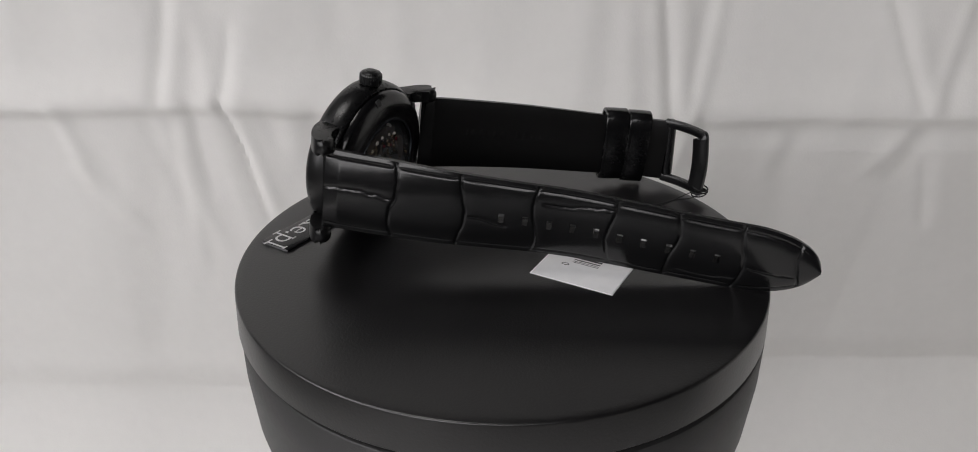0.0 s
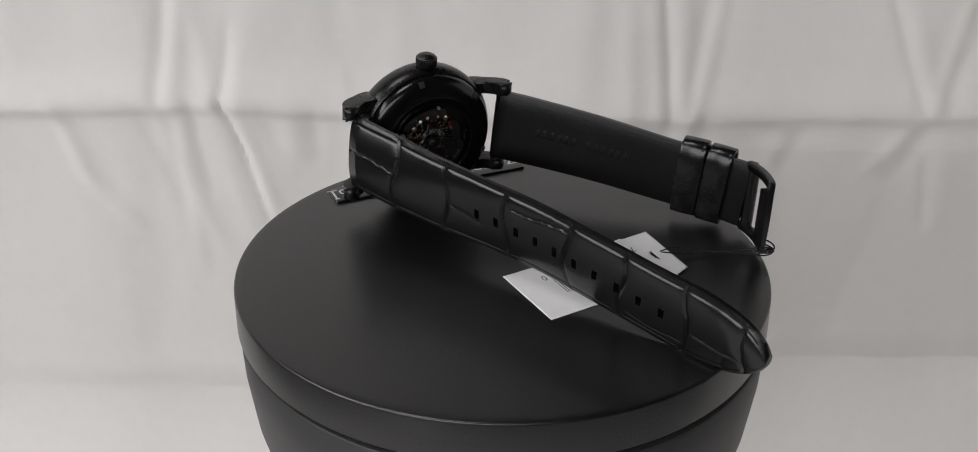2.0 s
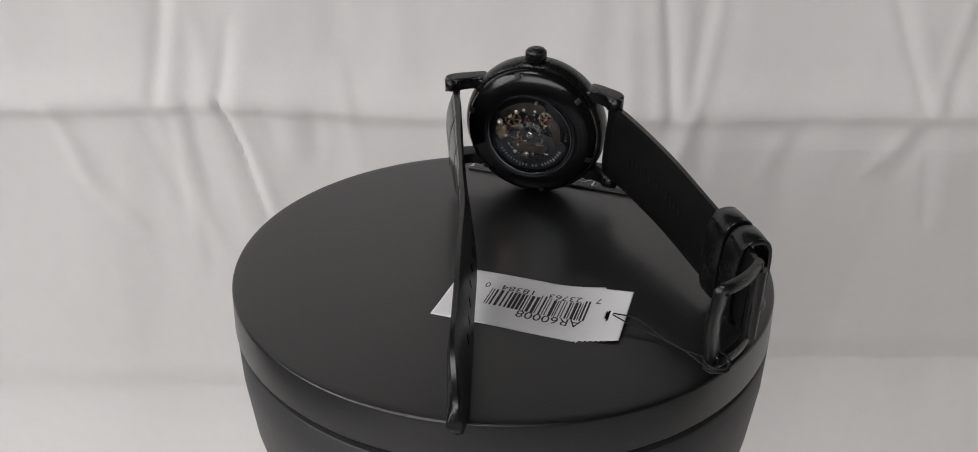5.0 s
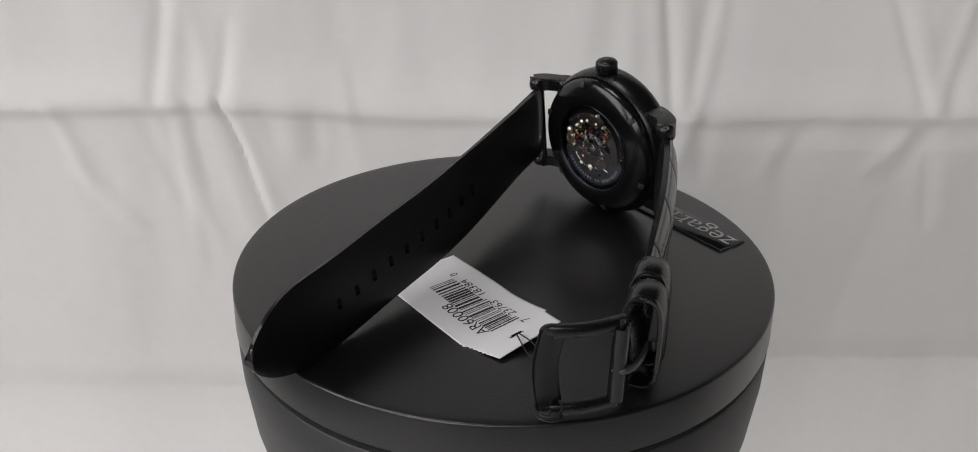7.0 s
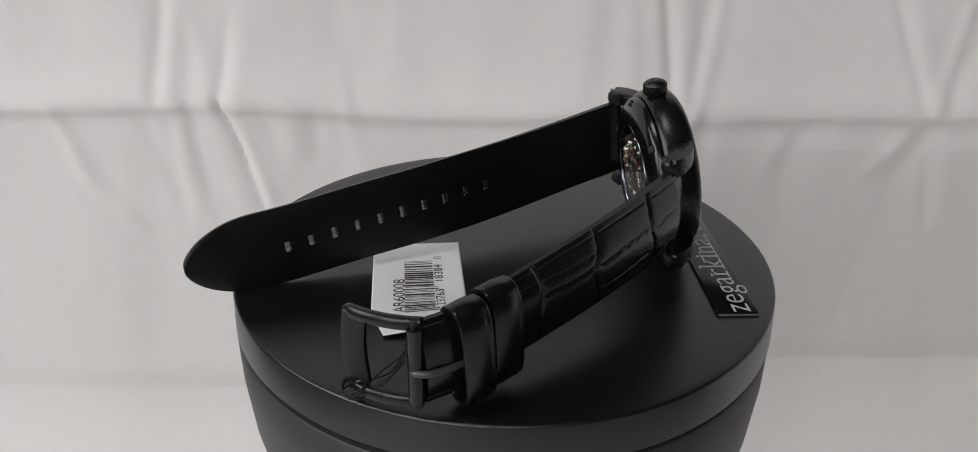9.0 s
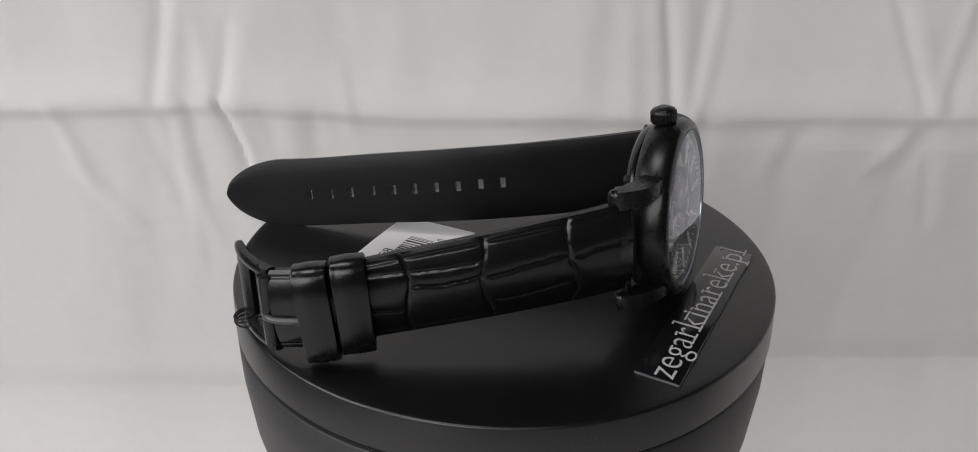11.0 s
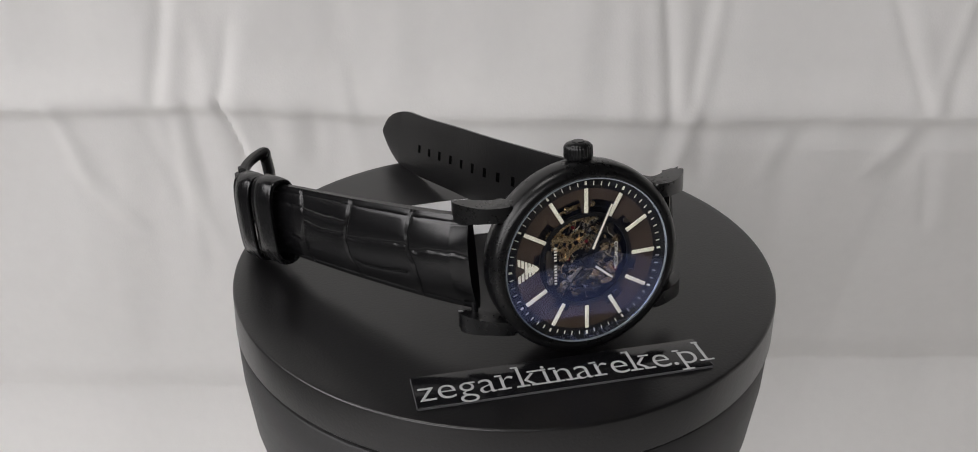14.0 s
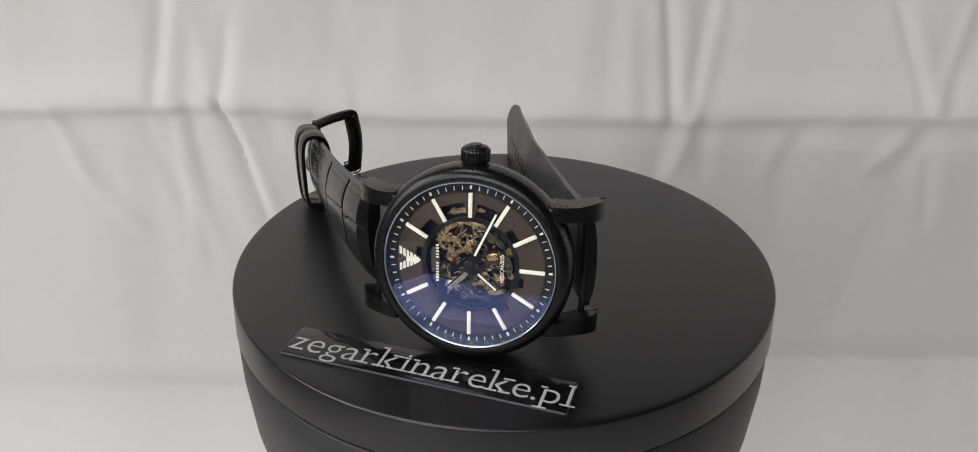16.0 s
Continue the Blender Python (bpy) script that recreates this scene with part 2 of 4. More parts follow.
LOWER_FOLDS = [((-166, -44), (-155.5, -77), 2.9, -1.95), ((-155.5, -77), (-146, -125), 3.4, -1.72), ((-158, -46), (-141, -120), 6.2, 1.42), ((-173, -48), (-160, -122), 6.9, 1.12), ((-267, -52), (-256, -92), 5.2, 1.42),
               ((-256, -92), (-232, -128), 7.5, 1.2), ((-252, -56), (-240, -96), 8.8, -0.98), ((-217, -49), (-198, -103), 6.9, -1.12), ((-198, -103), (-187, -155), 7.5, -0.9), ((-192, -50), (-193, -140), 5.6, 1.12),
               ((-183, -48), (-181, -100), 4.0, -0.83), ((-206, -49), (-204, -80), 5.0, 0.68), ((-188, -112), (-177, -146), 6.2, 0.75), ((-140, -48), (-136, -72), 5.0, -0.68), ((-126, -49), (-124, -80), 6.2, 0.68), ((-112, -50), (-110, -76), 5.0, -0.68),
               ((-90, -52), (-86, -90), 6.2, 0.75), ((109, -51), (104, -84), 4.5, 1.27), ((117, -51), (120, -88), 5.2, -1.12), ((98, -51), (92, -92), 5.5, -0.9), ((168, -52), (158, -88), 7.5, 0.9), ((178, -52), (170, -86), 7.5, -0.68),
               ((241, -52), (222, -84), 6.2, 1.12), ((250, -60), (238, -90), 6.2, -0.83), ((256, -80), (270, -124), 4.0, -0.98), ((264, -76), (278, -124), 6.2, 0.75), ((196, -54), (190, -130), 15.0, 0.83), ((-70, -54), (-95, -180), 20.0, 0.9),
               ((20, -52), (0, -150), 22.5, 0.83), ((60, -52), (66, -120), 10.0, 0.75)]


def crease_line(x):
    """Height of the pressed crease that runs across the sheet."""
    return -50.6 + 4.9 * math.exp(-((x + 172) / 62) ** 2) - 1.2 * math.exp(-((x + 40) / 60) ** 2) + 4.0 * max(0, x - 120) / 156 * 0.9 + 0.5 * math.sin(x / 23)


def cloth_height(x, z):
    """How far the hanging cloth stands out at a place on it: a pressed crease, folds that run into it, and slow waves."""
    k = z - crease_line(x)
    d = 3.6 * math.exp(-(k / 5.0) ** 2) + 1.5 * math.exp(-abs(k) / 14) if k < 0 else 5.1 * math.exp(-(k / 18) ** 2)
    # leans back lower down, most at the right: shape that stands in for shade
    d -= (0.04 + 0.23 * max(0, min(1, (x + 60) / 300))) * max(0, -70 - z) ** 1.02
    d += 1.6 * math.exp(-((z + 240 - 0.016 * x) / 14) ** 2)
    for folds, upper in ((UPPER_FOLDS, True), (LOWER_FOLDS, False)):
        for (x0, z0), (x1, z1), w, a in folds:
            t = (z - z0) / (z1 - z0)
            if not -0.4 < t < 1.4 or upper != (k > 0) and abs(k) > 9:
                continue
            c = x0 + (x1 - x0) * t + (0.7 if upper else 0.1) * w + 1.5 * noise.noise(Vector((z / 45, x0, 1)))
            q = (x - c) / w
            if abs(q) > 3.5:
                continue
            fade = max(0, min(1, (t + 0.3) / 0.4)) * max(0, min(1, (1.3 - t) / 0.4))
            if upper != (k > 0):
                fade *= max(0, 1 - abs(k) / 9)
            d += 1.25 * a * fade * math.exp(-q * q)
    d += 4.0 * noise.noise(Vector((x / 110, 0, z / 260))) + 1.5 * noise.noise(Vector((x / 40, 3, z / 130)))
    d += 0.5 * noise.noise(Vector((x / 16, 7, z / 40))) + 0.12 * noise.noise(Vector((x / 8, 2, z / 11)))
    return d


def build_backdrop():
    """One sheet: it hangs behind the table and, unseen, comes forward along its east side and runs out over the floor
    for the crystal to mirror.
    """
    verts, faces = [], []
    xs = [-700 + 8 * k for k in range(43)] + [-356 + 2.2 * k for k in range(326)]
    run = xs[-1]
    east = [run + 12 * k for k in range(1, 64)]
    ss = [10.0 * k for k in range(21)] + [200 + 2.5 * k for k in range(1, 180)] + [650 + 9 * k for k in range(1, 12)] + [770 + 22 * k for k in range(58)]
    cols = xs + east
    for i, s in enumerate(ss):
        for j, x in enumerate(cols):
            z = 270 - s
            if z > 50:
                # unseen top raised at the west end, to brighten its reflection in the plate
                z = 50 + (z - 50) * (1 + 0.5 * max(0, min(1, (60 - x) / 300)))
            depth = 0.0
            if s > 530:
                a = min((s - 530) / 130, math.pi / 2)
                depth, z = 130 * (1 - math.cos(a)) + max(0, s - 530 - 204), -260 - 130 * math.sin(a)
            if x <= run:
                p, n = Vector((x, 260, 0)), Vector((0, -1, 0))
            else:
                a = min((x - run) / 220, math.pi / 2)
                rest = max(0, x - run - 220 * math.pi / 2)
                p, n = Vector((run + 220 * math.sin(a), 260 - 220 * (1 - math.cos(a)) - rest, 0)), Vector((-math.sin(a), -math.cos(a), 0))
            out = cloth_height(x, z) if s < 530 else cloth_height(x, -260) * max(0.3, 1 - (s - 530) / 400)
            lift = noise.noise(Vector((x / 90, s / 90, 5))) * min(1, max(0, (s - 735) / 60))
            if x > run and s > 735:
                # past the hanging side the sheet lies flat, an unseen reflector for the crystal
                p, n = Vector((x, 260, 0)), Vector((0, -1, 0))
            p = p + n * (depth if x <= run or s > 735 else min(depth, 200)) + n * out
            verts.append((p.x, p.y, z + 1.5 * lift if s > 735 else z))
            if i and j and (x <= run or ss[i - 1] > 735 or s <= 735 and x < run + 470):
                b = i * len(cols) + j
                faces.append((b, b - 1, b - len(cols) - 1, b - len(cols)))
    bm = mesh_from(verts, faces)
    bmesh.ops.delete(bm, geom=[v for v in bm.verts if not v.link_faces], context="VERTS")
    ob = part("backdrop", bm, CLOTH)
    thick = ob.modifiers.new("thickness", "SOLIDIFY")
    thick.thickness, thick.offset = 0.0006, -1
    tagged(ob, "creased white cotton sheet hung behind the turntable", "backdrop cloth", kind="structure")


def build_turntable():
    top = new("turntable")
    top.location = (0, 0, -0.3885)
    tagged(top, "round satin black plastic turntable with a flat turning top", "turntable")
    up = pose(0, 0, 0.3885)
    part("body", lathe([(0, -11.7), (71.0, -11.7), (71.8, -11.9), (72.2, -12.5), (72.2, -23), (71.0, -38), (68.6, -50), (65, -66), (63, -90), (62.5, -150), (66, -300), (66, -388.5), (0, -388.5)], 192), BODY, top, "grained black plastic base", m=pose(0.0008, 0, 0.3885))
    part("spindle", lathe([(0, -10.2), (40, -10.2), (40, -12.0), (0, -12.0)], 48), BODY, top, m=up)
    plate = lathe([(0, 0), (20, 0), (45, 0), (69.5, 0), (71.3, 0), (71.65, -0.06), (71.85, -0.25), (71.95, -0.6), (72.4, -10.0), (72.1, -10.4), (0, -10.4)], 192)
    for v in plate.verts:
        v.co += Vector((0.12, -0.26, 0)) * MM
    disc = part("disc", plate, DISC, top, "smooth satin black turning plate", m=up)
    return disc


# ---- the watch ----
C = Vector((-7.08, -45.34, 22.25))
WATCH = pose(C.x * MM, C.y * MM, C.z * MM, -7.5, -0.96, -12.35) 
FACE = Matrix.Diagonal((0.97, 1, 0.97, 1))
STRAP = pose(-0.3 * MM, 0, 0, 0, 0, 0.5) @ Matrix.Diagonal((0.985, 0.978, 1.018, 1))
SHORT = pose(-0.1 * MM, 0.9 * MM, 0, 0, 0, 0.5)


def croc(cross, runs, half):
    """Depth of an embossed scale pattern: wavering cross grooves at the lengths in cross, and runs (from, to, height) along the band."""
    def depth(s, v):
        d = 0
        for k, c in enumerate(cross):
            off = s - c - 0.9 * math.sin(v / 3.1 + k * 1.7) - 0.35 * noise.noise(Vector((v / 2.6, k * 5.1, 0)))
            if abs(off) < 8:
                d = max(d, 0.36 * math.exp(-(off / 0.4) ** 2) + 0.12 * math.exp(-(off / 1.6) ** 2))
        for k, (a, b, h) in enumerate(runs):
            if a - 0.5 < s < b + 0.5:
                c = h + 0.7 * math.sin((s - a) / (b - a) * math.pi * 1.3 + k) + 0.4 * noise.noise(Vector((s / 2.2, k * 3.3, 4)))
                d = max(d, (0.22 * math.exp(-((v - c) / 0.32) ** 2) + 0.07 * math.exp(-((v - c) / 1.2) ** 2)) * min(1, (s - a + 0.5) / 1.5, (b + 0.5 - s) / 1.5))
        w = half(s)
        d = max(d, 0.24 * max(0, min(1, (w - 4.5) / 2)) * math.exp(-((abs(v) - w + 1.5) / 0.28) ** 2))
        d += 0.02 * noise.noise(Vector((s / 5.0, v / 2.6, 9))) + 0.004 * noise.noise(Vector((s / 0.9, v / 2.4, 2)))
        return d * max(0, min(1, (w - abs(v)) / 0.6))
    return depth


def outline_plate(points, z0, z1, bevel=0.3, smooth=0):
    """A plate with a curved outline, extruded along z and bevelled."""
    pts = [Vector((x, y)) for x, y in points]
    for _ in range(smooth):
        nxt = []
        for a, b in zip(pts, pts[1:] + pts[:1]):
            nxt += [a.lerp(b, 0.25), a.lerp(b, 0.75)]
        pts = nxt
    n = len(pts)
    bm = mesh_from([(p.x, p.y, z0) for p in pts] + [(p.x, p.y, z1) for p in pts],
                   [tuple(range(n))[::-1], tuple(range(n, 2 * n))] + [(k, (k + 1) % n, n + (k + 1) % n, n + k) for k in range(n)])
    if bevel:
        rim = [e for e in bm.edges if abs(e.verts[0].co.z - e.verts[1].co.z) < 1e-9]
        bmesh.ops.bevel(bm, geom=rim, offset=bevel * MM, segments=3, affect="EDGES", profile=0.5, clamp_overlap=True)
    return bm


LUG = [(14.5, -0.5), (18.5, -0.4), (21.4, 0.7), (24.2, 2.5), (26.5, 4.9), (27.4, 7.3), (26.8, 9.3), (25.2, 10.1), (23.5, 9.5), (22.5, 7.6), (20.8, 6.2), (18.5, 5.6), (14.5, 5.8)]


def lettering(text, width, height=None, depth=0.05):
    """Letters in the built-in font as a mesh, centred, fitted to a width, and to the height of the tallest letter if one is given."""
    cu = bpy.data.curves.new("lettering", "FONT")
    cu.body, cu.size, cu.extrude = text, 1.0, 0.0
    ob = bpy.data.objects.new("lettering", cu)
    scene.collection.objects.link(ob)
    me = bpy.data.meshes.new_from_object(ob.evaluated_get(bpy.context.evaluated_depsgraph_get()))
    bpy.data.objects.remove(ob)
    bm = bmesh.new()
    bm.from_mesh(me)
    xs, ys = [v.co.x for v in bm.verts], [v.co.y for v in bm.verts]
    kx = width / (max(xs) - min(xs))
    ky = height / (max(ys) - min(ys)) if height else kx
    for v in bm.verts:
        v.co = Vector(((v.co.x - (max(xs) + min(xs)) / 2) * kx, (v.co.y - (max(ys) + min(ys)) / 2) * ky, 0)) * MM
    top = bmesh.ops.extrude_face_region(bm, geom=bm.faces[:])
    for v in top["geom"]:
        if isinstance(v, bmesh.types.BMVert):
            v.co.z += depth * MM
    return bm


SERIFS = {"r": [(0, 0, 0.30), (-0.05, 1, 0.16)], "k": [(0, 0, 0.30), (-0.05, 2, 0.16), (1, 0, 0.26), (0.9, 1, 0.26)], "i": [(0.5, 0, 0.34), (0.2, 1, 0.16)],
          "n": [(0.06, 0, 0.28), (0.94, 0, 0.28), (-0.03, 1, 0.16)], "p": [(0.06, -1, 0.30), (-0.03, 1, 0.16)], "l": [(0.5, 0, 0.34), (0.2, 2, 0.16)]}


def serif_lettering(text, width, depth):
    """Slab-serif letters: each built-in glyph with short bars at the ends of its stems. Heights in ems: descender, x-height, ascender."""
    out, x = bmesh.new(), 0.0
    level = {-1: -0.19, 0: 0.035, 1: 0.49, 2: 0.70}
    for ch in text:
        cu = bpy.data.curves.new("glyph", "FONT")
        cu.body, cu.size, cu.offset = ch, 1.0, -0.011
        ob = bpy.data.objects.new("glyph", cu)
        scene.collection.objects.link(ob)
        me = bpy.data.meshes.new_from_object(ob.evaluated_get(bpy.context.evaluated_depsgraph_get()))
        bpy.data.objects.remove(ob)
        xs = [v.co.x for v in me.vertices]
        x0, w = min(xs), max(xs) - min(xs)
        bars = SERIFS.get(ch, [])
        left = 0.055 if bars else 0.0
        me.transform(Matrix.Translation((x + left - x0, 0, 0)))
        out.from_mesh(me)
        for f, lv, bw in bars:
            c = x + left + f * w + (0.04 if f == 0 else -0.04 if f == 1 else 0)
            vs = [out.verts.new((c + dx * bw / 2, level[lv] + dy * 0.024, 0.004)) for dx, dy in ((-1, -1), (1, -1), (1, 1), (-1, 1))]
            out.faces.new(vs)
        x += left + w + (0.05 if bars and ch != "r" else 0.0) + 0.06
    k = width / x
    for v in out.verts:
        v.co = Vector((v.co.x * k - width / 2, (v.co.y - 0.25) * k, v.co.z * k)) * MM
    top = bmesh.ops.extrude_face_region(out, geom=out.faces[:])
    for v in top["geom"]:
        if isinstance(v, bmesh.types.BMVert):
            v.co.z += depth * MM
    return out


def gear(r, teeth, y0, y1, hole=0.4, spokes=5, tooth=0.35):
    """A toothed wheel with spokes, in the plane of the dial (axis along y)."""
    n = teeth * 4
    verts, faces = [], []
    for y in (y0, y1):
        for k in range(n):
            a = 2 * math.pi * k / n
            q = r if k % 4 in (0, 1) else r - tooth
            verts.append((q * math.cos(a), y, q * math.sin(a)))
        for k in range(n):
            a = 2 * math.pi * k / n
            q = r - tooth - 0.45
            verts.append((q * math.cos(a), y, q * math.sin(a)))
    for k in range(n):
        j = (k + 1) % n
        faces += [(k, j, n + j, n + k), (2 * n + k, 3 * n + k, 3 * n + j, 2 * n + j), (k, 2 * n + k, 2 * n + j, j), (n + k, n + j, 3 * n + j, 3 * n + k)]
    bm = mesh_from(verts, faces)
    inner = r - tooth - 0.4
    for k in range(spokes):
        a = 2 * math.pi * k / spokes
        ca, sa = math.cos(a), math.sin(a)
        w = 0.22
        q = [(hole * 0.5, -w), (inner, -w), (inner, w), (hole * 0.5, w)]
        vs = [bm.verts.new(Vector((x * ca - z * sa, y, x * sa + z * ca)) * MM) for y in (y0 + 0.02, y1 - 0.02) for x, z in q]
        bm.faces.new(vs[:4]), bm.faces.new(vs[4:][::-1])
        for i in range(4):
            bm.faces.new((vs[i], vs[(i + 1) % 4], vs[4 + (i + 1) % 4], vs[4 + i]))
    hub = lathe([(0, y0 - 0.15), (hole, y0 - 0.15), (hole + 0.12, y0), (hole + 0.12, y1), (0, y1)], 20, "y")
    me = bpy.data.meshes.new("hub")
    hub.to_mesh(me)
    hub.free()
    bm.from_mesh(me)
    return bm


def flat_y(bm, y):
    """Turns a plate made in x, y with its depth along z into the plane of the dial: z becomes the depth towards the back."""
    for v in bm.verts:
        v.co = Vector((v.co.x, y * MM - v.co.z, v.co.y))
    return bm


def bridge(points, y, thick=0.35, bevel=0.08, smooth=2):
    return flat_y(outline_plate(points, 0, thick, bevel, smooth), y + thick)


def screw(r, y):
    return lathe([(0, y - 0.25), (r * 0.85, y - 0.25), (r, y - 0.15), (r, y + 0.3), (0, y + 0.3)], 20, "y")


def build_movement(parent, front):
    """Wheels, bridges, screws and stones: seen through the dial in front, or through the back."""
    rnd = random.Random(4 if front else 9)
    turn = pose(0, 0, 0) if front else pose(0, 10.2 * MM, 0, 0, 0, 180)
    y = 1.2
    part("base_plate", lathe([(0, 3.0), (17.5 if front else 12.9, 3.0), (17.5 if front else 12.9, 3.4), (0, 3.4)], 64, "y"), DIAL, parent, "black base plate", m=turn)
    wheels = [(-1, 4.6, 2.4, 26, GOLD), (1.8, 3.4, 2.0, 22, GREY_METAL), (-4.5, 1.0, 1.6, 18, GOLD), (3.2, -3.4, 2.6, 30, GREY_METAL), (-0.8, -5.4, 2.2, 24, DARK_METAL),
              (-5.6, 4.6, 2.3, 26, GOLD), (5.6, 1.2, 2.4, 26, DARK_METAL), (1.6, 7.6, 1.8, 20, GREY_METAL), (-6.8, -2.6, 2.0, 22, DARK_METAL), (4.4, 6.0, 1.5, 18, GOLD), (6.4, -3.4, 1.6, 18, GOLD)]
    wheels += [(x, z, 0.9 + 0.12 * (k % 4), 12 + k % 5, (GOLD, GREY_METAL, DARK_METAL, GOLD)[k % 4]) for k, (x, z) in enumerate(
        ((-2.6, 7.9), (3.2, 9.0), (6.9, 6.0), (8.6, 2.9), (8.9, -2.2), (7.2, -6.4), (3.2, -8.3), (-1.6, -8.6), (-5.4, -7.4), (-8.2, -4.4), (-8.8, 1.2), (-7.6, 6.2), (1.0, -1.2), (-2.4, -2.6), (3.8, 0.2)))]
    if not front:
        wheels = [(0, 0, 3.2, 36, DARK_METAL), (-5.5, 4.5, 2.8, 30, GOLD), (4.6, 5.6, 2.4, 26, GOLD), (6.8, -1.0, 2.2, 24, GREY_METAL), (-7.2, -1.6, 2.0, 22, GOLD), (0.4, 8.4, 2.0, 22, GREY_METAL), (-3.4, -6.2, 1.9, 20, DARK_METAL)]
    for k, (x, z, r, teeth, mat) in enumerate(wheels):
        q = y + 0.25 * (k % 5)
        part("gear", gear(r, teeth, q, q + 0.25, spokes=4 + k % 3), mat, parent, "fine-toothed watch wheel", m=turn @ pose(x * MM, 0, z * MM))
    if front:
        plates = [([(-8.2, 6.2), (-6.2, 8.6), (-3.2, 9.2), (-3.4, 8.3), (-5.4, 7.4), (-6.2, 5.6), (-3.0, 6.4), (-2.2, 4.4), (-3.0, 4.0), (-3.8, 5.2), (-7.2, 4.6)], GOLD, 0.9),
                  ([(-3.6, 9.7), (2.6, 9.9), (2.8, 9.2), (1.4, 9.0), (1.2, 8.2), (0.2, 8.2), (0, 9.1), (-3.6, 9.1)], GOLD, 0.7),
                  ([(-5.2, 0.4), (-4.0, 0.0), (-3.4, 1.6), (-1.8, 2.6), (0.2, 3.4), (1.6, 4.8), (0.8, 6.0), (-0.6, 5.6), (-1.6, 3.8), (-3.8, 2.8), (-5.0, 1.8)], GOLD, 0.6),
                  ([(-5.8, -5.0), (-5.2, -6.6), (-3.6, -6.6), (-3.2, -5.2), (-1.0, -3.4), (-0.4, -2.0), (-1.4, -1.8), (-3.8, -4.4), (-4.8, -4.2)], GREY_METAL, 0.55),
                  ([(3.6, 2.6), (6.0, 3.2), (6.2, 1.8), (5.0, 1.0), (3.4, 1.2)], GOLD, 0.8),
                  ([(1.2, -2.0), (2.6, -1.4), (4.6, -2.4), (4.0, -4.2), (2.0, -5.4), (1.6, -4.2), (2.6, -3.2)], GOLD, 0.75),
                  ([(3.8, -6.0), (6.8, -5.6), (7.2, -6.6), (4.2, -7.2)], GOLD, 0.7),
                  ([(7.6, 2.6), (9.2, 1.8), (9.4, -1.6), (8.4, -2.6), (7.8, -0.4)], DARK_METAL, 0.9),
                  ([(-9.4, 3.4), (-7.4, 2.6), (-7.2, -2.4), (-9.2, -3.6)], DARK_METAL, 0.9),
                  ([(2.8, 7.6), (6.2, 6.6), (7.8, 4.6), (7.0, 4.0), (5.2, 5.6), (2.8, 6.6)], DARK_METAL, 0.8),
                  ([(-2.6, -7.0), (2.4, -7.6), (2.6, -8.4), (-2.8, -8.2)], DARK_METAL, 0.8)]
    else:
        plates = [([(-10, 6.5), (-3, 10.8), (3.6, 10.8), (5.0, 8.2), (0, 6.8), (-4.0, 8.0), (-8.6, 4.0)], DARK_METAL, 0.8),
                  ([(-11, 2.5), (-8.6, 3.2), (-6.4, 0.6), (-8.4, -2.8), (-10.6, -1.6)], GOLD, 0.7),
                  ([(6.2, 6.8), (9.2, 4.8), (9.6, -2.6), (7.4, -3.4), (7.2, 1.6), (5.2, 4.4)], DARK_METAL, 0.75),
                  ([(-6.0, -3.0), (-3.4, -1.6), (0, -2.8), (3.4, -1.6), (6.0, -3.6), (4.0, -6.0), (0, -5.0), (-4.4, -6.2)], DARK_METAL, 0.5)]
    for pts, mat, q in plates:
        part("bridge", bridge(pts, q), mat, parent, "milled steel movement bridge", m=turn)
    for k in range(20 if front else 26):
        a, r = rnd.uniform(0, 6.28), rnd.uniform(3.6, 9.4 if front else 11)
        stone = k % 5 == 0
        part("jewel" if stone else "screw", screw(rnd.uniform(0.35, 0.6), 0.75), RUBY if stone else (GOLD if k % 3 else GREY_METAL), parent,
             m=turn @ pose(r * math.cos(a) * MM, 0, r * math.sin(a) * MM))
    if not front:
        # polished domes added as the movement's bright glints; they catch the window's light
        for x, z, q in ((-9.7, 3.0, 0.9), (-8.2, 1.6, 0.6), (-4.2, 7.2, 0.75), (-2.0, 8.3, 0.6), (1.7, 10.8, 0.5), (1.4, 8.2, 0.5), (-7.5, -1.0, 0.6), (-3.6, -3.5, 0.75), (-1.0, -6.5, 0.9), (-4.7, -6.0, 0.7), (-6.4, 5.6, 0.6), (4.2, 7.8, 0.5)):
            part("glint_dome", lathe([(0, 0.35), (q * 0.3, 0.4), (q * 0.6, 0.55), (q * 0.85, 0.8), (q, 1.1), (q, 1.7)], 20, "y"), NICKEL, parent, "polished nickel dome added as a glint", m=turn @ pose(x * MM, 0, z * MM, 6 * math.sin(7 * x), 0, 6 * math.cos(5 * z)))
    for k in range(80 if front else 50):
        a, q = rnd.uniform(0, 6.28), rnd.uniform(1.8, 9.8 if front else 11.5)
        part("pin", screw(rnd.uniform(0.14, 0.34), rnd.uniform(0.6, 1.2)), (GOLD, DARK_METAL, GREY_METAL, GOLD)[k % 4], parent, m=turn @ pose(q * math.cos(a) * MM, 0, q * math.sin(a) * MM))
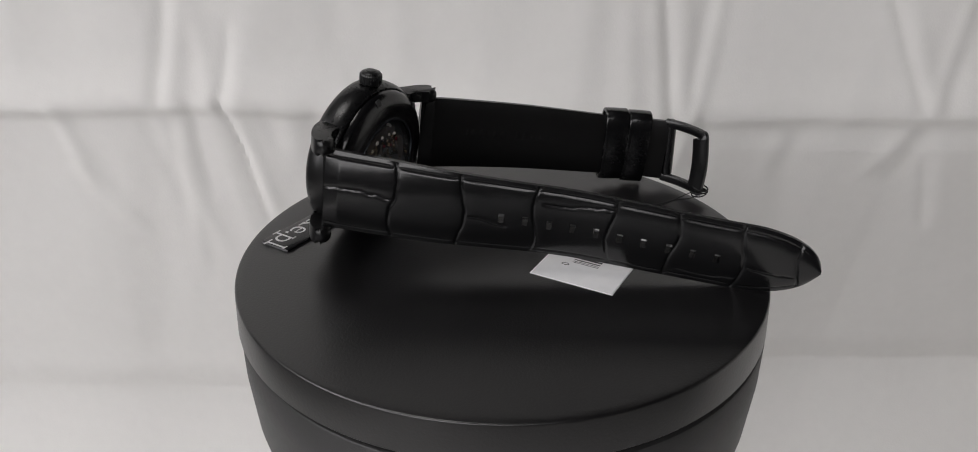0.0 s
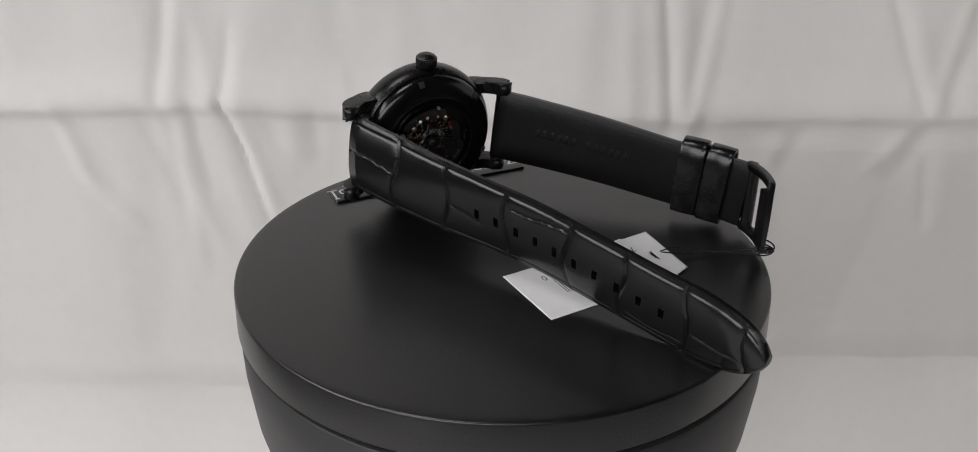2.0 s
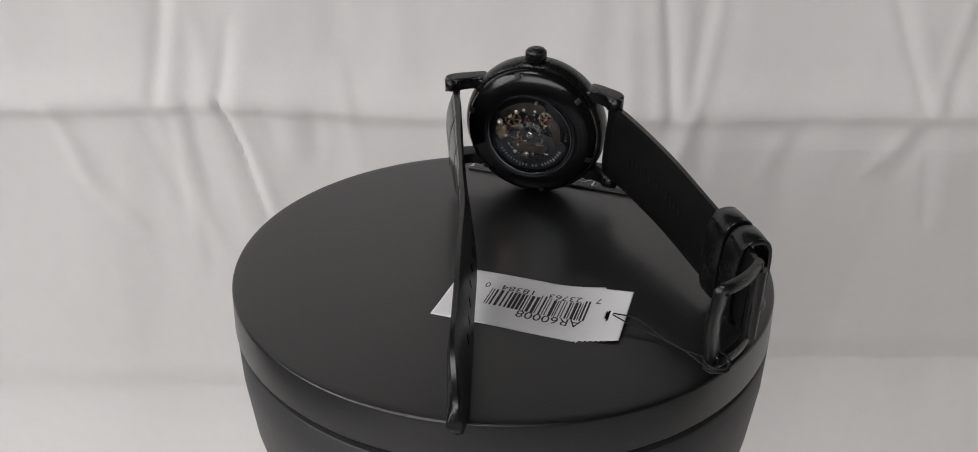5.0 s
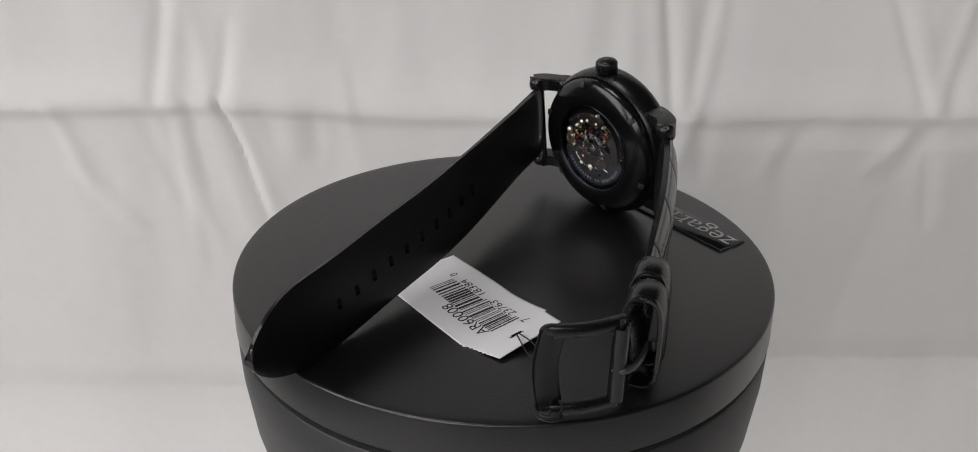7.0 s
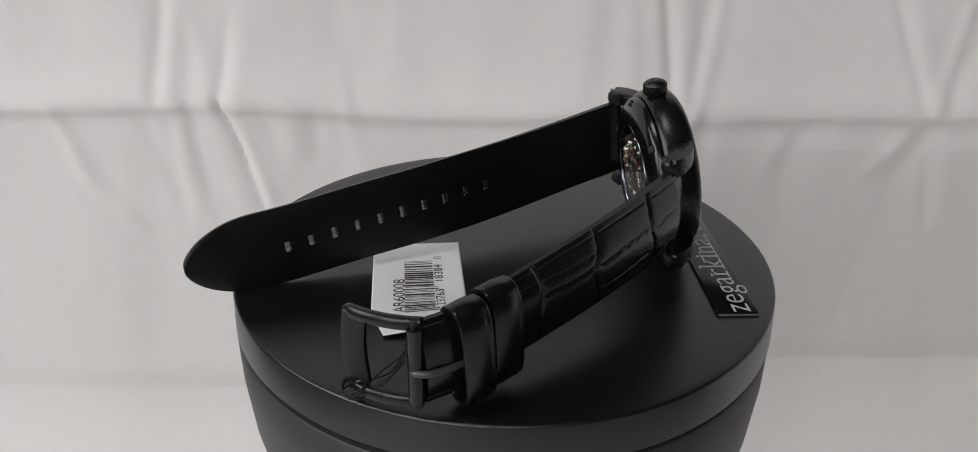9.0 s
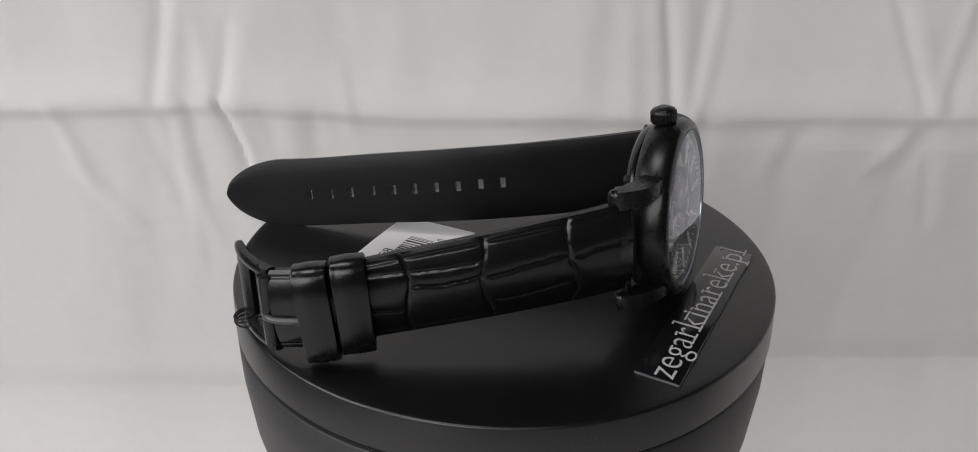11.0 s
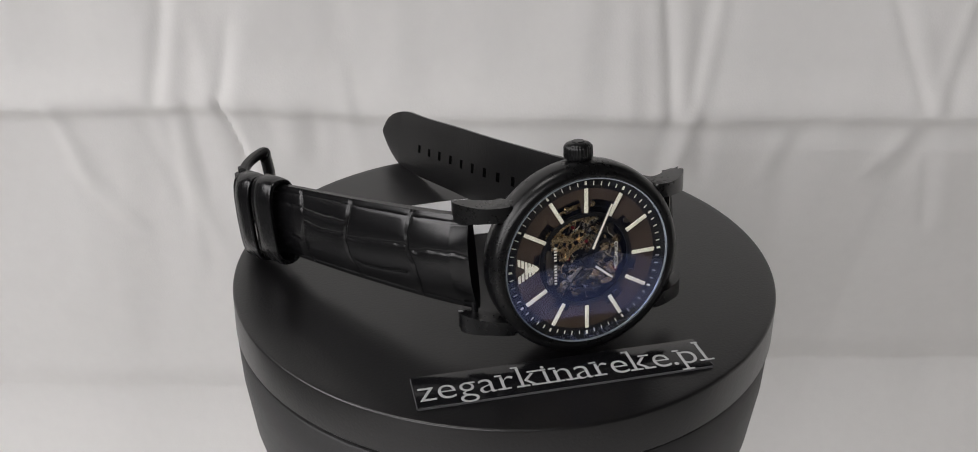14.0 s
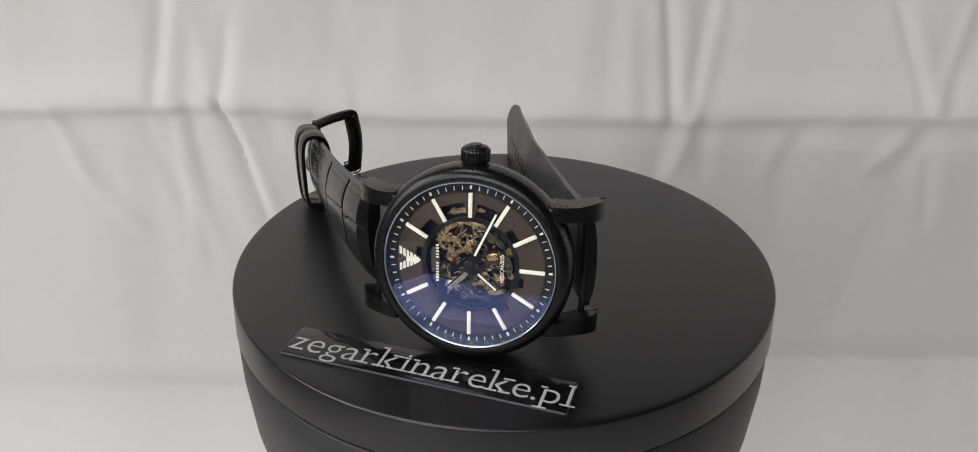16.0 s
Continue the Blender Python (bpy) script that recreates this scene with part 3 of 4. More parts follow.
    for k in range(26 if front else 14):
        a, q, b, w = rnd.uniform(0, 6.28), rnd.uniform(2.5, 8.6), rnd.uniform(0, 6.28), rnd.uniform(0.9, 2.0)
        x, z, y2 = q * math.cos(a), q * math.sin(a), rnd.uniform(0.8, 1.2)
        pts = [(x - w * math.cos(b), y2, z - w * math.sin(b)), (x + 0.5 * math.sin(b), y2, z - 0.5 * math.cos(b)), (x + w * math.cos(b), y2, z + w * math.sin(b))]
        part("lever", tube(pts, 0.13 + 0.04 * (k % 3), 6, 0.4), (GOLD, GREY_METAL, DARK_METAL)[k % 3], parent, m=turn)
    if front:
        part("lever_pin", screw(1.0, 0.5), GREY_METAL, parent, m=pose(-4.5 * MM, 0, -5.6 * MM))
        part("lever_pin", screw(0.55, 0.5), GOLD, parent, m=pose(-4.4 * MM, 0, 1.0 * MM))
        for x, z in ((-4, 12), (2, 12.6), (-8, 10), (8, -10), (-3, -12.5), (10.5, 7.5)):
            part("screw", screw(0.7, 1.0), GOLD if x < 5 else DARK_METAL, parent, m=pose(x * MM, 0, z * MM))
        part("bridge", bridge([(-6, 11.2), (-2, 12.9), (3, 13.0), (3, 11.8), (-1, 11.9), (-5.4, 10.4)], 1.3), GOLD, parent)


def ring(r0, r1, y0, y1, steps=96):
    return lathe([(r0, y0), (r1, y0), (r1, y1), (r0, y1), (r0, y0)], steps, "y")


def open_ring(r0, r1, y0, y1, steps=180):
    """A flat ring whose inner edge is cut back in windows: wide ones at the crown's side, small ones elsewhere."""
    windows = ((58, 84, 14.2), (96, 118, 14.4), (132, 148, 13.4), (28, 46, 13.0), (-20, -10, 12.6), (-66, -46, 13.2), (-128, -112, 12.8), (166, 176, 12.6))
    verts, faces = [], []
    for k in range(steps):
        a = 360 * k / steps - 180
        q = r0
        for lo, hi, far in windows:
            if lo <= a <= hi:
                q = far
        c, s = math.cos(radians(a)), math.sin(radians(a))
        verts += [(q * c, y0, q * s), (r1 * c, y0, r1 * s), (r1 * c, y1, r1 * s), (q * c, y1, q * s)]
    for k in range(steps):
        i, j = 4 * k, 4 * ((k + 1) % steps)
        faces += [(i + m, i + (m + 1) % 4, j + (m + 1) % 4, j + m) for m in range(4)]
    return mesh_from(verts, faces)


def build_dial(case):
    dial = part("dial", open_ring(11.0, 16.9, 0, 0.25), DIAL_GREY, case, "smoked brown-grey open-worked dial ring", m=FACE)
    part("chapter_ring", ring(10.2, 11.2, -0.15, 0.3), DIAL, dial, "black inner dial ring")
    part("minute_track", lathe([(16.7, -0.05), (18.4, -0.1), (19.7, -0.9), (19.7, 0.4), (16.7, 0.4), (16.7, -0.05)], 96, "y"), DIAL, dial, "black sloping minute track")
    bar = mesh_of("hour_marker", box(11.2, 16.8, -0.55, -0.14, -0.44, 0.44, 0.12), LUME)
    tick = mesh_of("minute_tick", box(17.4, 18.3, -0.3, -0.08, -0.065, 0.065), LUME, False)
    wide = mesh_of("five_minute_tick", box(17.6, 18.4, -0.32, -0.08, -0.2, 0.2), LUME, False)
    for k in range(60):
        a = pose(0, 0, 0, 0, 6 * k, 0)
        if k % 5 == 0 and k != 30:
            ob = new("hour_marker", bar)
            ob.parent, ob.matrix_basis = dial, a
        ob = new("minute_tick", wide if k % 5 == 0 else tick)
        ob.parent, ob.matrix_basis = dial, a
    # the applied emblem at twelve: a plain winged shape of five stripes
    for k in range(5):
        for side in (-1, 1):
            x = -16.2 + k * 0.82
            reach = 2.9 - 0.42 * k
            root = max(0.12, 1.3 - 0.5 * k)
            pts = [(x, root * side), (x + 0.52, max(0.12, root - 0.3) * side), (x + 0.52, side * (reach - 0.2)), (x, side * reach)]
            part("emblem_stripe", flat_y(outline_plate(pts, 0, 0.3, 0, 0), -0.1), LUME, dial, smooth=False)
    part("emblem_tip", flat_y(outline_plate([(-14.6, -0.5), (-12.0, -0.7), (-11.3, 0), (-12.0, 0.7), (-14.6, 0.5)], 0, 0.3, 0, 0), -0.08), LUME, dial, smooth=False)
    text = pose(0, -0.2 * MM, 0) @ Matrix(((0, -1, 0, 0), (0, 0, -1, 0), (1, 0, 0, 0), (0, 0, 0, 1)))
    part("lettering", lettering("MECCANICO", 6.6, 0.85), LUME, dial, m=pose(7.3 * MM, 0, 0) @ text, smooth=False)
    for k in range(13):
        if k != 7:
            part("name_bar", box(-7.75, -7.1, -0.28, -0.2, -4.6 + k * 0.7, -4.6 + k * 0.7 + 0.36), LUME, dial, smooth=False)
    build_movement(dial, True)
    # hands
    for name, pts, lume in (("hour_hand", (-1.4, 8.3), (2.6, 8.0)), ("minute_hand", (-1.6, 14.6), (3.0, 13.9))):
        turn = math.degrees(math.atan2(5.9, 7.2)) if name == "hour_hand" else -math.degrees(math.atan2(10.6, 4.9))
        y = -0.75 if name == "hour_hand" else -1.0
        hand = part(name, flat_y(outline_plate([(pts[0], -1.0), (1.6, -0.95), (3.0, -0.5), (pts[1], -0.35), (pts[1], 0.35), (3.0, 0.5), (1.6, 0.95), (pts[0], 1.0)], 0, 0.2, 0.05, 0), y + 0.2), BLACK_STEEL, dial, "black hand with a white stripe", m=pose(0, 0, 0, 0, turn, 0))
        part("stripe", flat_y(outline_plate([(lume[0], -0.26), (lume[1], -0.22), (lume[1], 0.22), (lume[0], 0.26)], 0, 0.06, 0, 0), y - 0.01), LUME, hand, smooth=False)
    part("second_hand", flat_y(outline_plate([(-4.2, -0.5), (-1.2, -0.28), (0, -0.22), (14.6, -0.1), (14.6, 0.1), (0, 0.22), (-1.2, 0.28), (-4.2, 0.5)], 0, 0.12, 0, 0), -1.12), BLACK_STEEL, dial, "thin black second hand", m=pose(0, 0, 0, 0, 133.5, 0))
    part("hand_hub", lathe([(0, -1.35), (1.1, -1.35), (1.3, -1.2), (1.3, 0.6), (0, 0.6)], 32, "y"), BLACK_STEEL, dial)


def build_watch():
    watch = new("wristwatch")
    tagged(watch, "black skeleton wristwatch standing on its side, black leather strap open", "wristwatch")
    case = part("case", lathe([(18.95, 0.2), (18.95, -1.45), (19.2, -1.85), (19.7, -1.98), (20.7, -1.7), (21.5, -1.0), (21.9, 0.3), (22.05, 2.2), (21.9, 4.5), (21.2, 6.1), (20.8, 6.5), (18, 6.5), (18, 4.2), (18.95, 4.2), (18.95, 0.2)], 160, "y"), BLACK_STEEL, watch, "matt black steel case", m=WATCH)
    part("bezel_rim", lathe([(19.15, -1.2), (19.2, -1.75), (19.45, -1.85), (19.55, -1.4), (19.5, -0.8), (19.15, -1.2)], 128, "y"), RIM, case, "thin pale crystal edge", m=FACE)
    for sx in (1, -1):
        for sz in (1, -1):
            bm = outline_plate(LUG, -1.9, 1.9, 1.5, 2)
            for v in bm.verts:
                x = v.co.x / MM
                # the lug arches down towards its tip and swells at the end
                v.co.z = v.co.z * (0.85 + 0.3 * max(0, (x - 22) / 5)) + (12.9 + 0.35 * max(0, min(1, (22 - x) / 6))) * MM
                if sz < 0:
                    v.co.z = -v.co.z
                if sx < 0:
                    v.co.x = -v.co.x
            part("lug", bm, BLACK_STEEL, case)
        part("spring_bar", tube([(sx * 23.6, 7.0, -12), (sx * 23.6, 7.0, 0), (sx * 23.6, 7.0, 12)], 0.7), GLOSS_STEEL, case)
    back = part("case_back", lathe([(13.0, 8.6), (13.1, 9.9), (13.6, 10.2), (15.0, 10.15), (17.6, 9.7), (19.4, 8.9), (20.2, 7.9), (20.35, 6.9), (20.0, 6.6), (17, 6.6), (13.0, 8.6)], 128, "y"), GLOSS_STEEL, case, "polished black case back ring")
    part("window_rim", lathe([(12.6, 9.7), (12.7, 10.2), (13.15, 10.25), (13.25, 9.9), (12.6, 9.7)], 96, "y"), RIM_DARK, back, "thin steel rim of the back window")
    for k in range(6):
        a = radians(60 * k + 78)
        part("key_notch", box(-0.9, 0.9, -0.15, 0.5, -0.8, 0.8, 0.1), INK, back, "dark notch for a case key", m=pose(19.1 * MM * math.cos(a), 8.9 * MM, 19.1 * MM * math.sin(a), 0, -math.degrees(a), 0) @ pose(0, 0, 0, 0, 0, -28))
    build_movement(back, False)
    seen = Matrix(((-1, 0, 0, 0), (0, 0, 1, 0), (0, 1, 0, 0), (0, 0, 0, 1)))
    for k, ch in enumerate("21 jewels"):
        if ch != " ":
            a = radians(58 - k * 14.5)
            spin = pose(0, 9.35 * MM, 0) @ seen @ pose(3.9 * MM * math.sin(-a), 3.9 * MM * math.cos(a), 0, 0, 0, math.degrees(a))
            part("letter", lettering(ch, 0.42 if ch == "l" else 0.9, 1.5 if ch == "j" else 1.25), PALE_INK, back, m=spin, smooth=False)
    for k in range(22):
        a = radians(180 + 64 - k * 5.8)
        if k not in (8, 11):
            spin = pose(0, 9.35 * MM, 0) @ seen @ pose(10.4 * MM * math.sin(-a), 10.4 * MM * math.cos(a), 0, 0, 0, math.degrees(a))
            part("name_bar", box(-0.24, 0.24, -0.42, 0.42, 0, 0.05), PALE_INK, back, m=spin, smooth=False)
    part("rotor", bridge([(-11.6, -1.5), (-3, 1.2), (3, 1.2), (11.6, -1.5), (10.6, -5.4), (7.6, -9.2), (3.0, -11.8), (-3.0, -11.8), (-7.6, -9.2), (-10.6, -5.4)], 8.95, 0.3, 0.1, 2), ROTOR, back, "smoked half-round winding rotor")
    part("rotor_screw", screw(1.0, 0.9), GREY_METAL, back, m=pose(0, 10.2 * MM, 0, 0, 0, 180))
    glass = part("back_window", lathe([(0, 9.75), (12.7, 9.75), (12.7, 9.95), (0, 10.0)], 64, "y"), GLASS_BACK, back, "clear glass window")
    glass.visible_shadow = False
    build_dial(case)
    crystal = part("crystal", lathe([(0, -2.1), (10, -2.0), (17, -1.75), (19.3, -1.55), (19.3, -1.25), (17, -1.4), (10, -1.65), (0, -1.75)], 96, "y"), GLASS_FRONT, case, "clear coated crystal with a blue sheen", m=FACE)
    crystal.visible_shadow = False
    crown = part("crown", lathe([(0, 25.7), (1.6, 25.6), (2.5, 25.3), (3.0, 24.7), (3.05, 24.3), (3.05, 22.3), (2.8, 21.95), (1.6, 21.8), (1.6, 20.6)], 144, wave=lambda a, h: (0.07 * math.cos(28 * a) if 22.1 < h < 24.8 else 0)), BLACK_STEEL, case, "fluted black crown", m=pose(0, 3.4 * MM, 0))
    part("crown_cap", lathe([(0, 25.85), (1.3, 25.8), (1.5, 25.6), (0, 25.5)], 32), BLACK_STEEL, crown)

    # the long half of the strap, with its holes
    pts = [(18.6, -44.0, 22.3), (16.8, -32, 20.6), (13.8, -14.5, 18.2), (10.8, 0.9, 16.5), (7.7, 19.8, 14.7), (6.4, 38.4, 12.6), (5.0, 57.1, 10.3), (4.2, 71, 9.0), (3.2, 83.9, 8.0)]
    _, total = along(pts, 0.5)

    def half(s):
        w = 10.9 - 1.15 * min(s / 100, 1)
        e = total - s
        if e > 19:
            return w
        return max(0.5, w * max(0, 1 - ((19 - e) / 19.2) ** 2.0) ** 0.56)

    holes = []
    for k in range(10):
        s = 47.3 + 6.31 * k
        holes.append((s, 0.1 - 0.08 * k, 0.75, 1.35))
    long_half = part("strap", band(pts, half, lambda s: (3.7 - 1.5 * min(s / 45, 1)) * min(1, 0.6 + s / 10), lambda s: 8.5 * max(0, min(1, (s - 18) / 35, (total + 8 - s) / 20)), out=1, bulge=0.75, columns=84, step=0.25,
                     relief=croc((18.4, 36.7, 56.3, 76.1, 92.6, 110.1, 124.5), [(0, 19.5, 1.2), (37.5, 49, -1.4), (111.5, 124.5, -2.2), (94, 111.5, -6.0), (57.5, 77, 6.2)], half), holes=holes), LEATHER, watch, "black embossed leather strap half with ten holes", m=STRAP)
    long_half.data.materials.append(LINING)
    mark_lining(long_half)

    # the short half, with its loops and buckle
    sp = [(-28.7, -34.8, 21.9), (-34.7, -23.9, 20.5), (-43.3, -4.9, 18.0), (-51.2, 16.1, 15.0), (-56.0, 29, 13.3), (-57.6, 38.5, 12.5)]
    _, short_total = along(sp, 0.5)

    def half_short(s):
        return 11.2 - 1.4 * min(s / 60, 1)

    short_half = part("strap", band(sp, half_short, lambda s: (3.8 - 1.2 * min(s / 55, 1)) * min(1, 0.6 + s / 10), lambda s: 0, out=-1, bulge=0.95, columns=84, step=0.25,
                      relief=croc((14.5, 34, 51, 66), [(0, 14.5, 2.4), (14.5, 34, 2.2), (15.5, 33, -4.4), (34, 51, 2.0), (34, 66, 5.6), (51, 66, -2.6)], half_short)), LEATHER, watch, "black embossed leather strap half with loops and buckle", m=SHORT)
    short_half.data.materials.append(LINING)
    mark_lining(short_half)

    # pressed marks on the lining of the short half, too faint to read
    run, _ = along(sp, 0.5)
    for k in range(13):
        if k == 6:
            continue
        at, p = run[int((15 + 2.35 * k) / 0.5)]
        d = (run[int((15 + 2.35 * k) / 0.5) + 2][1] - p).normalized()
        inner = Vector((-d.y, d.x, 0)).normalized() * -1
        mm = Matrix(((d.x, inner.x, 0, p.x * MM), (d.y, inner.y, 0, p.y * MM), (d.z, 0, 1, (p.z + 0.8) * MM), (0, 0, 0, 1)))
        t = 0.5 * (3.8 - 1.2 * min(at / 55, 1))
        part("pressed_mark", box(-0.75, 0.75, t - 0.12, t + 0.045, -1.4, 1.4, 0.07), LINING, short_half, m=mm)

    def on_strap(x, y, z, dx, dy):
        d = Vector((dx, dy, 0)).normalized()
        n = Vector((-d.y, d.x, 0))
        return Matrix(((d.x, n.x, 0, x * MM), (d.y, n.y, 0, y * MM), (0, 0, 1, z * MM), (0, 0, 0, 1)))

    for x, y, z, dx, dy, hw, hh, dp, shift, tilt in ((-53.7, 22.0, 14.1, -4.8, 13, 3.6, 10.5, 3.2, 1.0, 4), (-56.5, 29.0, 12.9, -3.4, 12, 3.5, 10.6, 3.2, 1.1, 5)):
        part("loop", strap_loop(hw, hh, dp, 1.25), LEATHER_GLOSS, watch, "shiny black leather strap loop", m=SHORT @ on_strap(x, y, z, dx, dy) @ pose(0, shift * MM, 0, 0, tilt, 0))

    # buckle: its own axis x runs from the pin to the free bar
    m = on_strap(-57.7, 39.7, 12.4, 7.8, 11.2)
    buckle = part("buckle", buckle_frame(), BLACK_STEEL, watch, "matt black steel pin buckle", m=SHORT @ m)
    part("pin", tube([(0, 0, -10.4), (0, 0, 0), (0, 0, 10.4)], 0.9, 12), BLACK_STEEL, buckle)
    part("tongue", tube([(-57.4, 40.6, 11.4), (-59.3, 40.0, 11.4), (-60.2, 37.6, 11.4), (-60.0, 34.5, 11.4), (-59.3, 31.5, 11.4), (-58.2, 29, 11.4)], 0.8, 10), GUNMETAL, buckle, "grey steel buckle tongue", m=m.inverted())
    part("strap_fold", tube([(-0.2, 0.2, -8.6), (-0.2, 0.2, 0), (-0.2, 0.2, 8.6)], 1.7, 14), LEATHER, buckle, "leather folded round the pin")
    return watch


def mark_lining(ob):
    """Gives the inner side of a strap half its lining: the faces whose normal points to the inside of the open ring."""
    for p in ob.data.polygons:
        q = p.center
        inward = Vector((-12 * MM - q.x, 0, 0))
        if p.normal.x * inward.x > 0 and abs(p.normal.z) < 0.5:
            p.material_index = 1


def strap_loop(hw, hh, dp, thick):
    """A flat leather ring round the strap: hw half its width along the strap, hh half its height, dp half its depth."""
    verts, faces = [], []
    n = 56
    prof = [(-hw, 0.15), (-hw + 0.35, 0), (hw - 0.35, 0), (hw, 0.15), (hw + 0.12, 0.5), (hw, 0.85), (hw - 0.4, 1.0), (hw - 0.9, 0.92), (hw - 1.2, 1.0), (0, 1.06), (-hw + 1.2, 1.0), (-hw + 0.9, 0.92), (-hw + 0.4, 1.0), (-hw, 0.85), (-hw - 0.12, 0.5)]
    for k in range(n):
        a = 2 * math.pi * k / n
        c, s = math.cos(a), math.sin(a)
        e = 0.42
        y, z = dp * math.copysign(abs(c) ** 0.7, c), hh * math.copysign(abs(s) ** e, s)
        nrm = Vector((y / dp ** 2, z / hh ** 2 * 3)).normalized()
        for x, t in prof:
            wob = 0.12 * math.sin(3 * a + x)
            verts.append((x, y + nrm.x * t * thick + wob, z + nrm.y * t * thick))
    m = len(prof)
    for k in range(n):
        j = (k + 1) % n
        for i in range(m):
            q = (i + 1) % m
            faces.append((k * m + i, k * m + q, j * m + q, j * m + i))
    return mesh_from(verts, faces)


def buckle_frame():
    """A rounded frame: two arms from the pin, and a broad curved free bar."""
    verts, faces = [], []
    path = []
    for k in range(9):
        path.append((-1.2 + 14.8 * k / 8, 10.6, 2.8, 1.5))
    for k in range(1, 7):
        a = math.pi / 2 * k / 6
        path.append((13.6 + 2.2 * math.sin(a), 8.4 + 2.2 * math.cos(a), 2.8 + 2.6 * k / 6, 1.5))
    for k in range(1, 12):
        z = 8.4 - 16.8 * k / 12
        path.append((15.8 + 0.9 * math.cos(z / 8.4 * math.pi / 2), z, 5.4, 1.5))
    path += [(x, -z, w, t) for x, z, w, t in path[14::-1]]
    path_mid = (4.0, 0.0)
    n = len(path)
    for k, (x, z, w, t) in enumerate(path):
        a, b = path[max(k - 1, 0)], path[min(k + 1, n - 1)]
        d = Vector((b[0] - a[0], b[1] - a[1])).normalized()
        side = Vector((d.y, -d.x))
        if side.dot(Vector((path_mid[0] - x, path_mid[1] - z))) < 0:
            side = -side
        lift = -0.01925 * (x - 5) ** 2
        for j in range(12):
            u = 2 * math.pi * j / 12
            c, s = math.cos(u), math.sin(u)
            c, s = math.copysign(abs(c) ** 0.6, c), math.copysign(abs(s) ** 0.7, s)
            in_ = (c + 1) / 2 * w
            verts.append((x + side.x * in_, lift + s * t * 0.75, z + side.y * in_))
        if k:
            for j in range(12):
                i = (j + 1) % 12
                faces.append(((k - 1) * 12 + j, (k - 1) * 12 + i, k * 12 + i, k * 12 + j))
    faces += [tuple(range(12)), tuple(range((n - 1) * 12, n * 12))]
    return mesh_from(verts, faces)


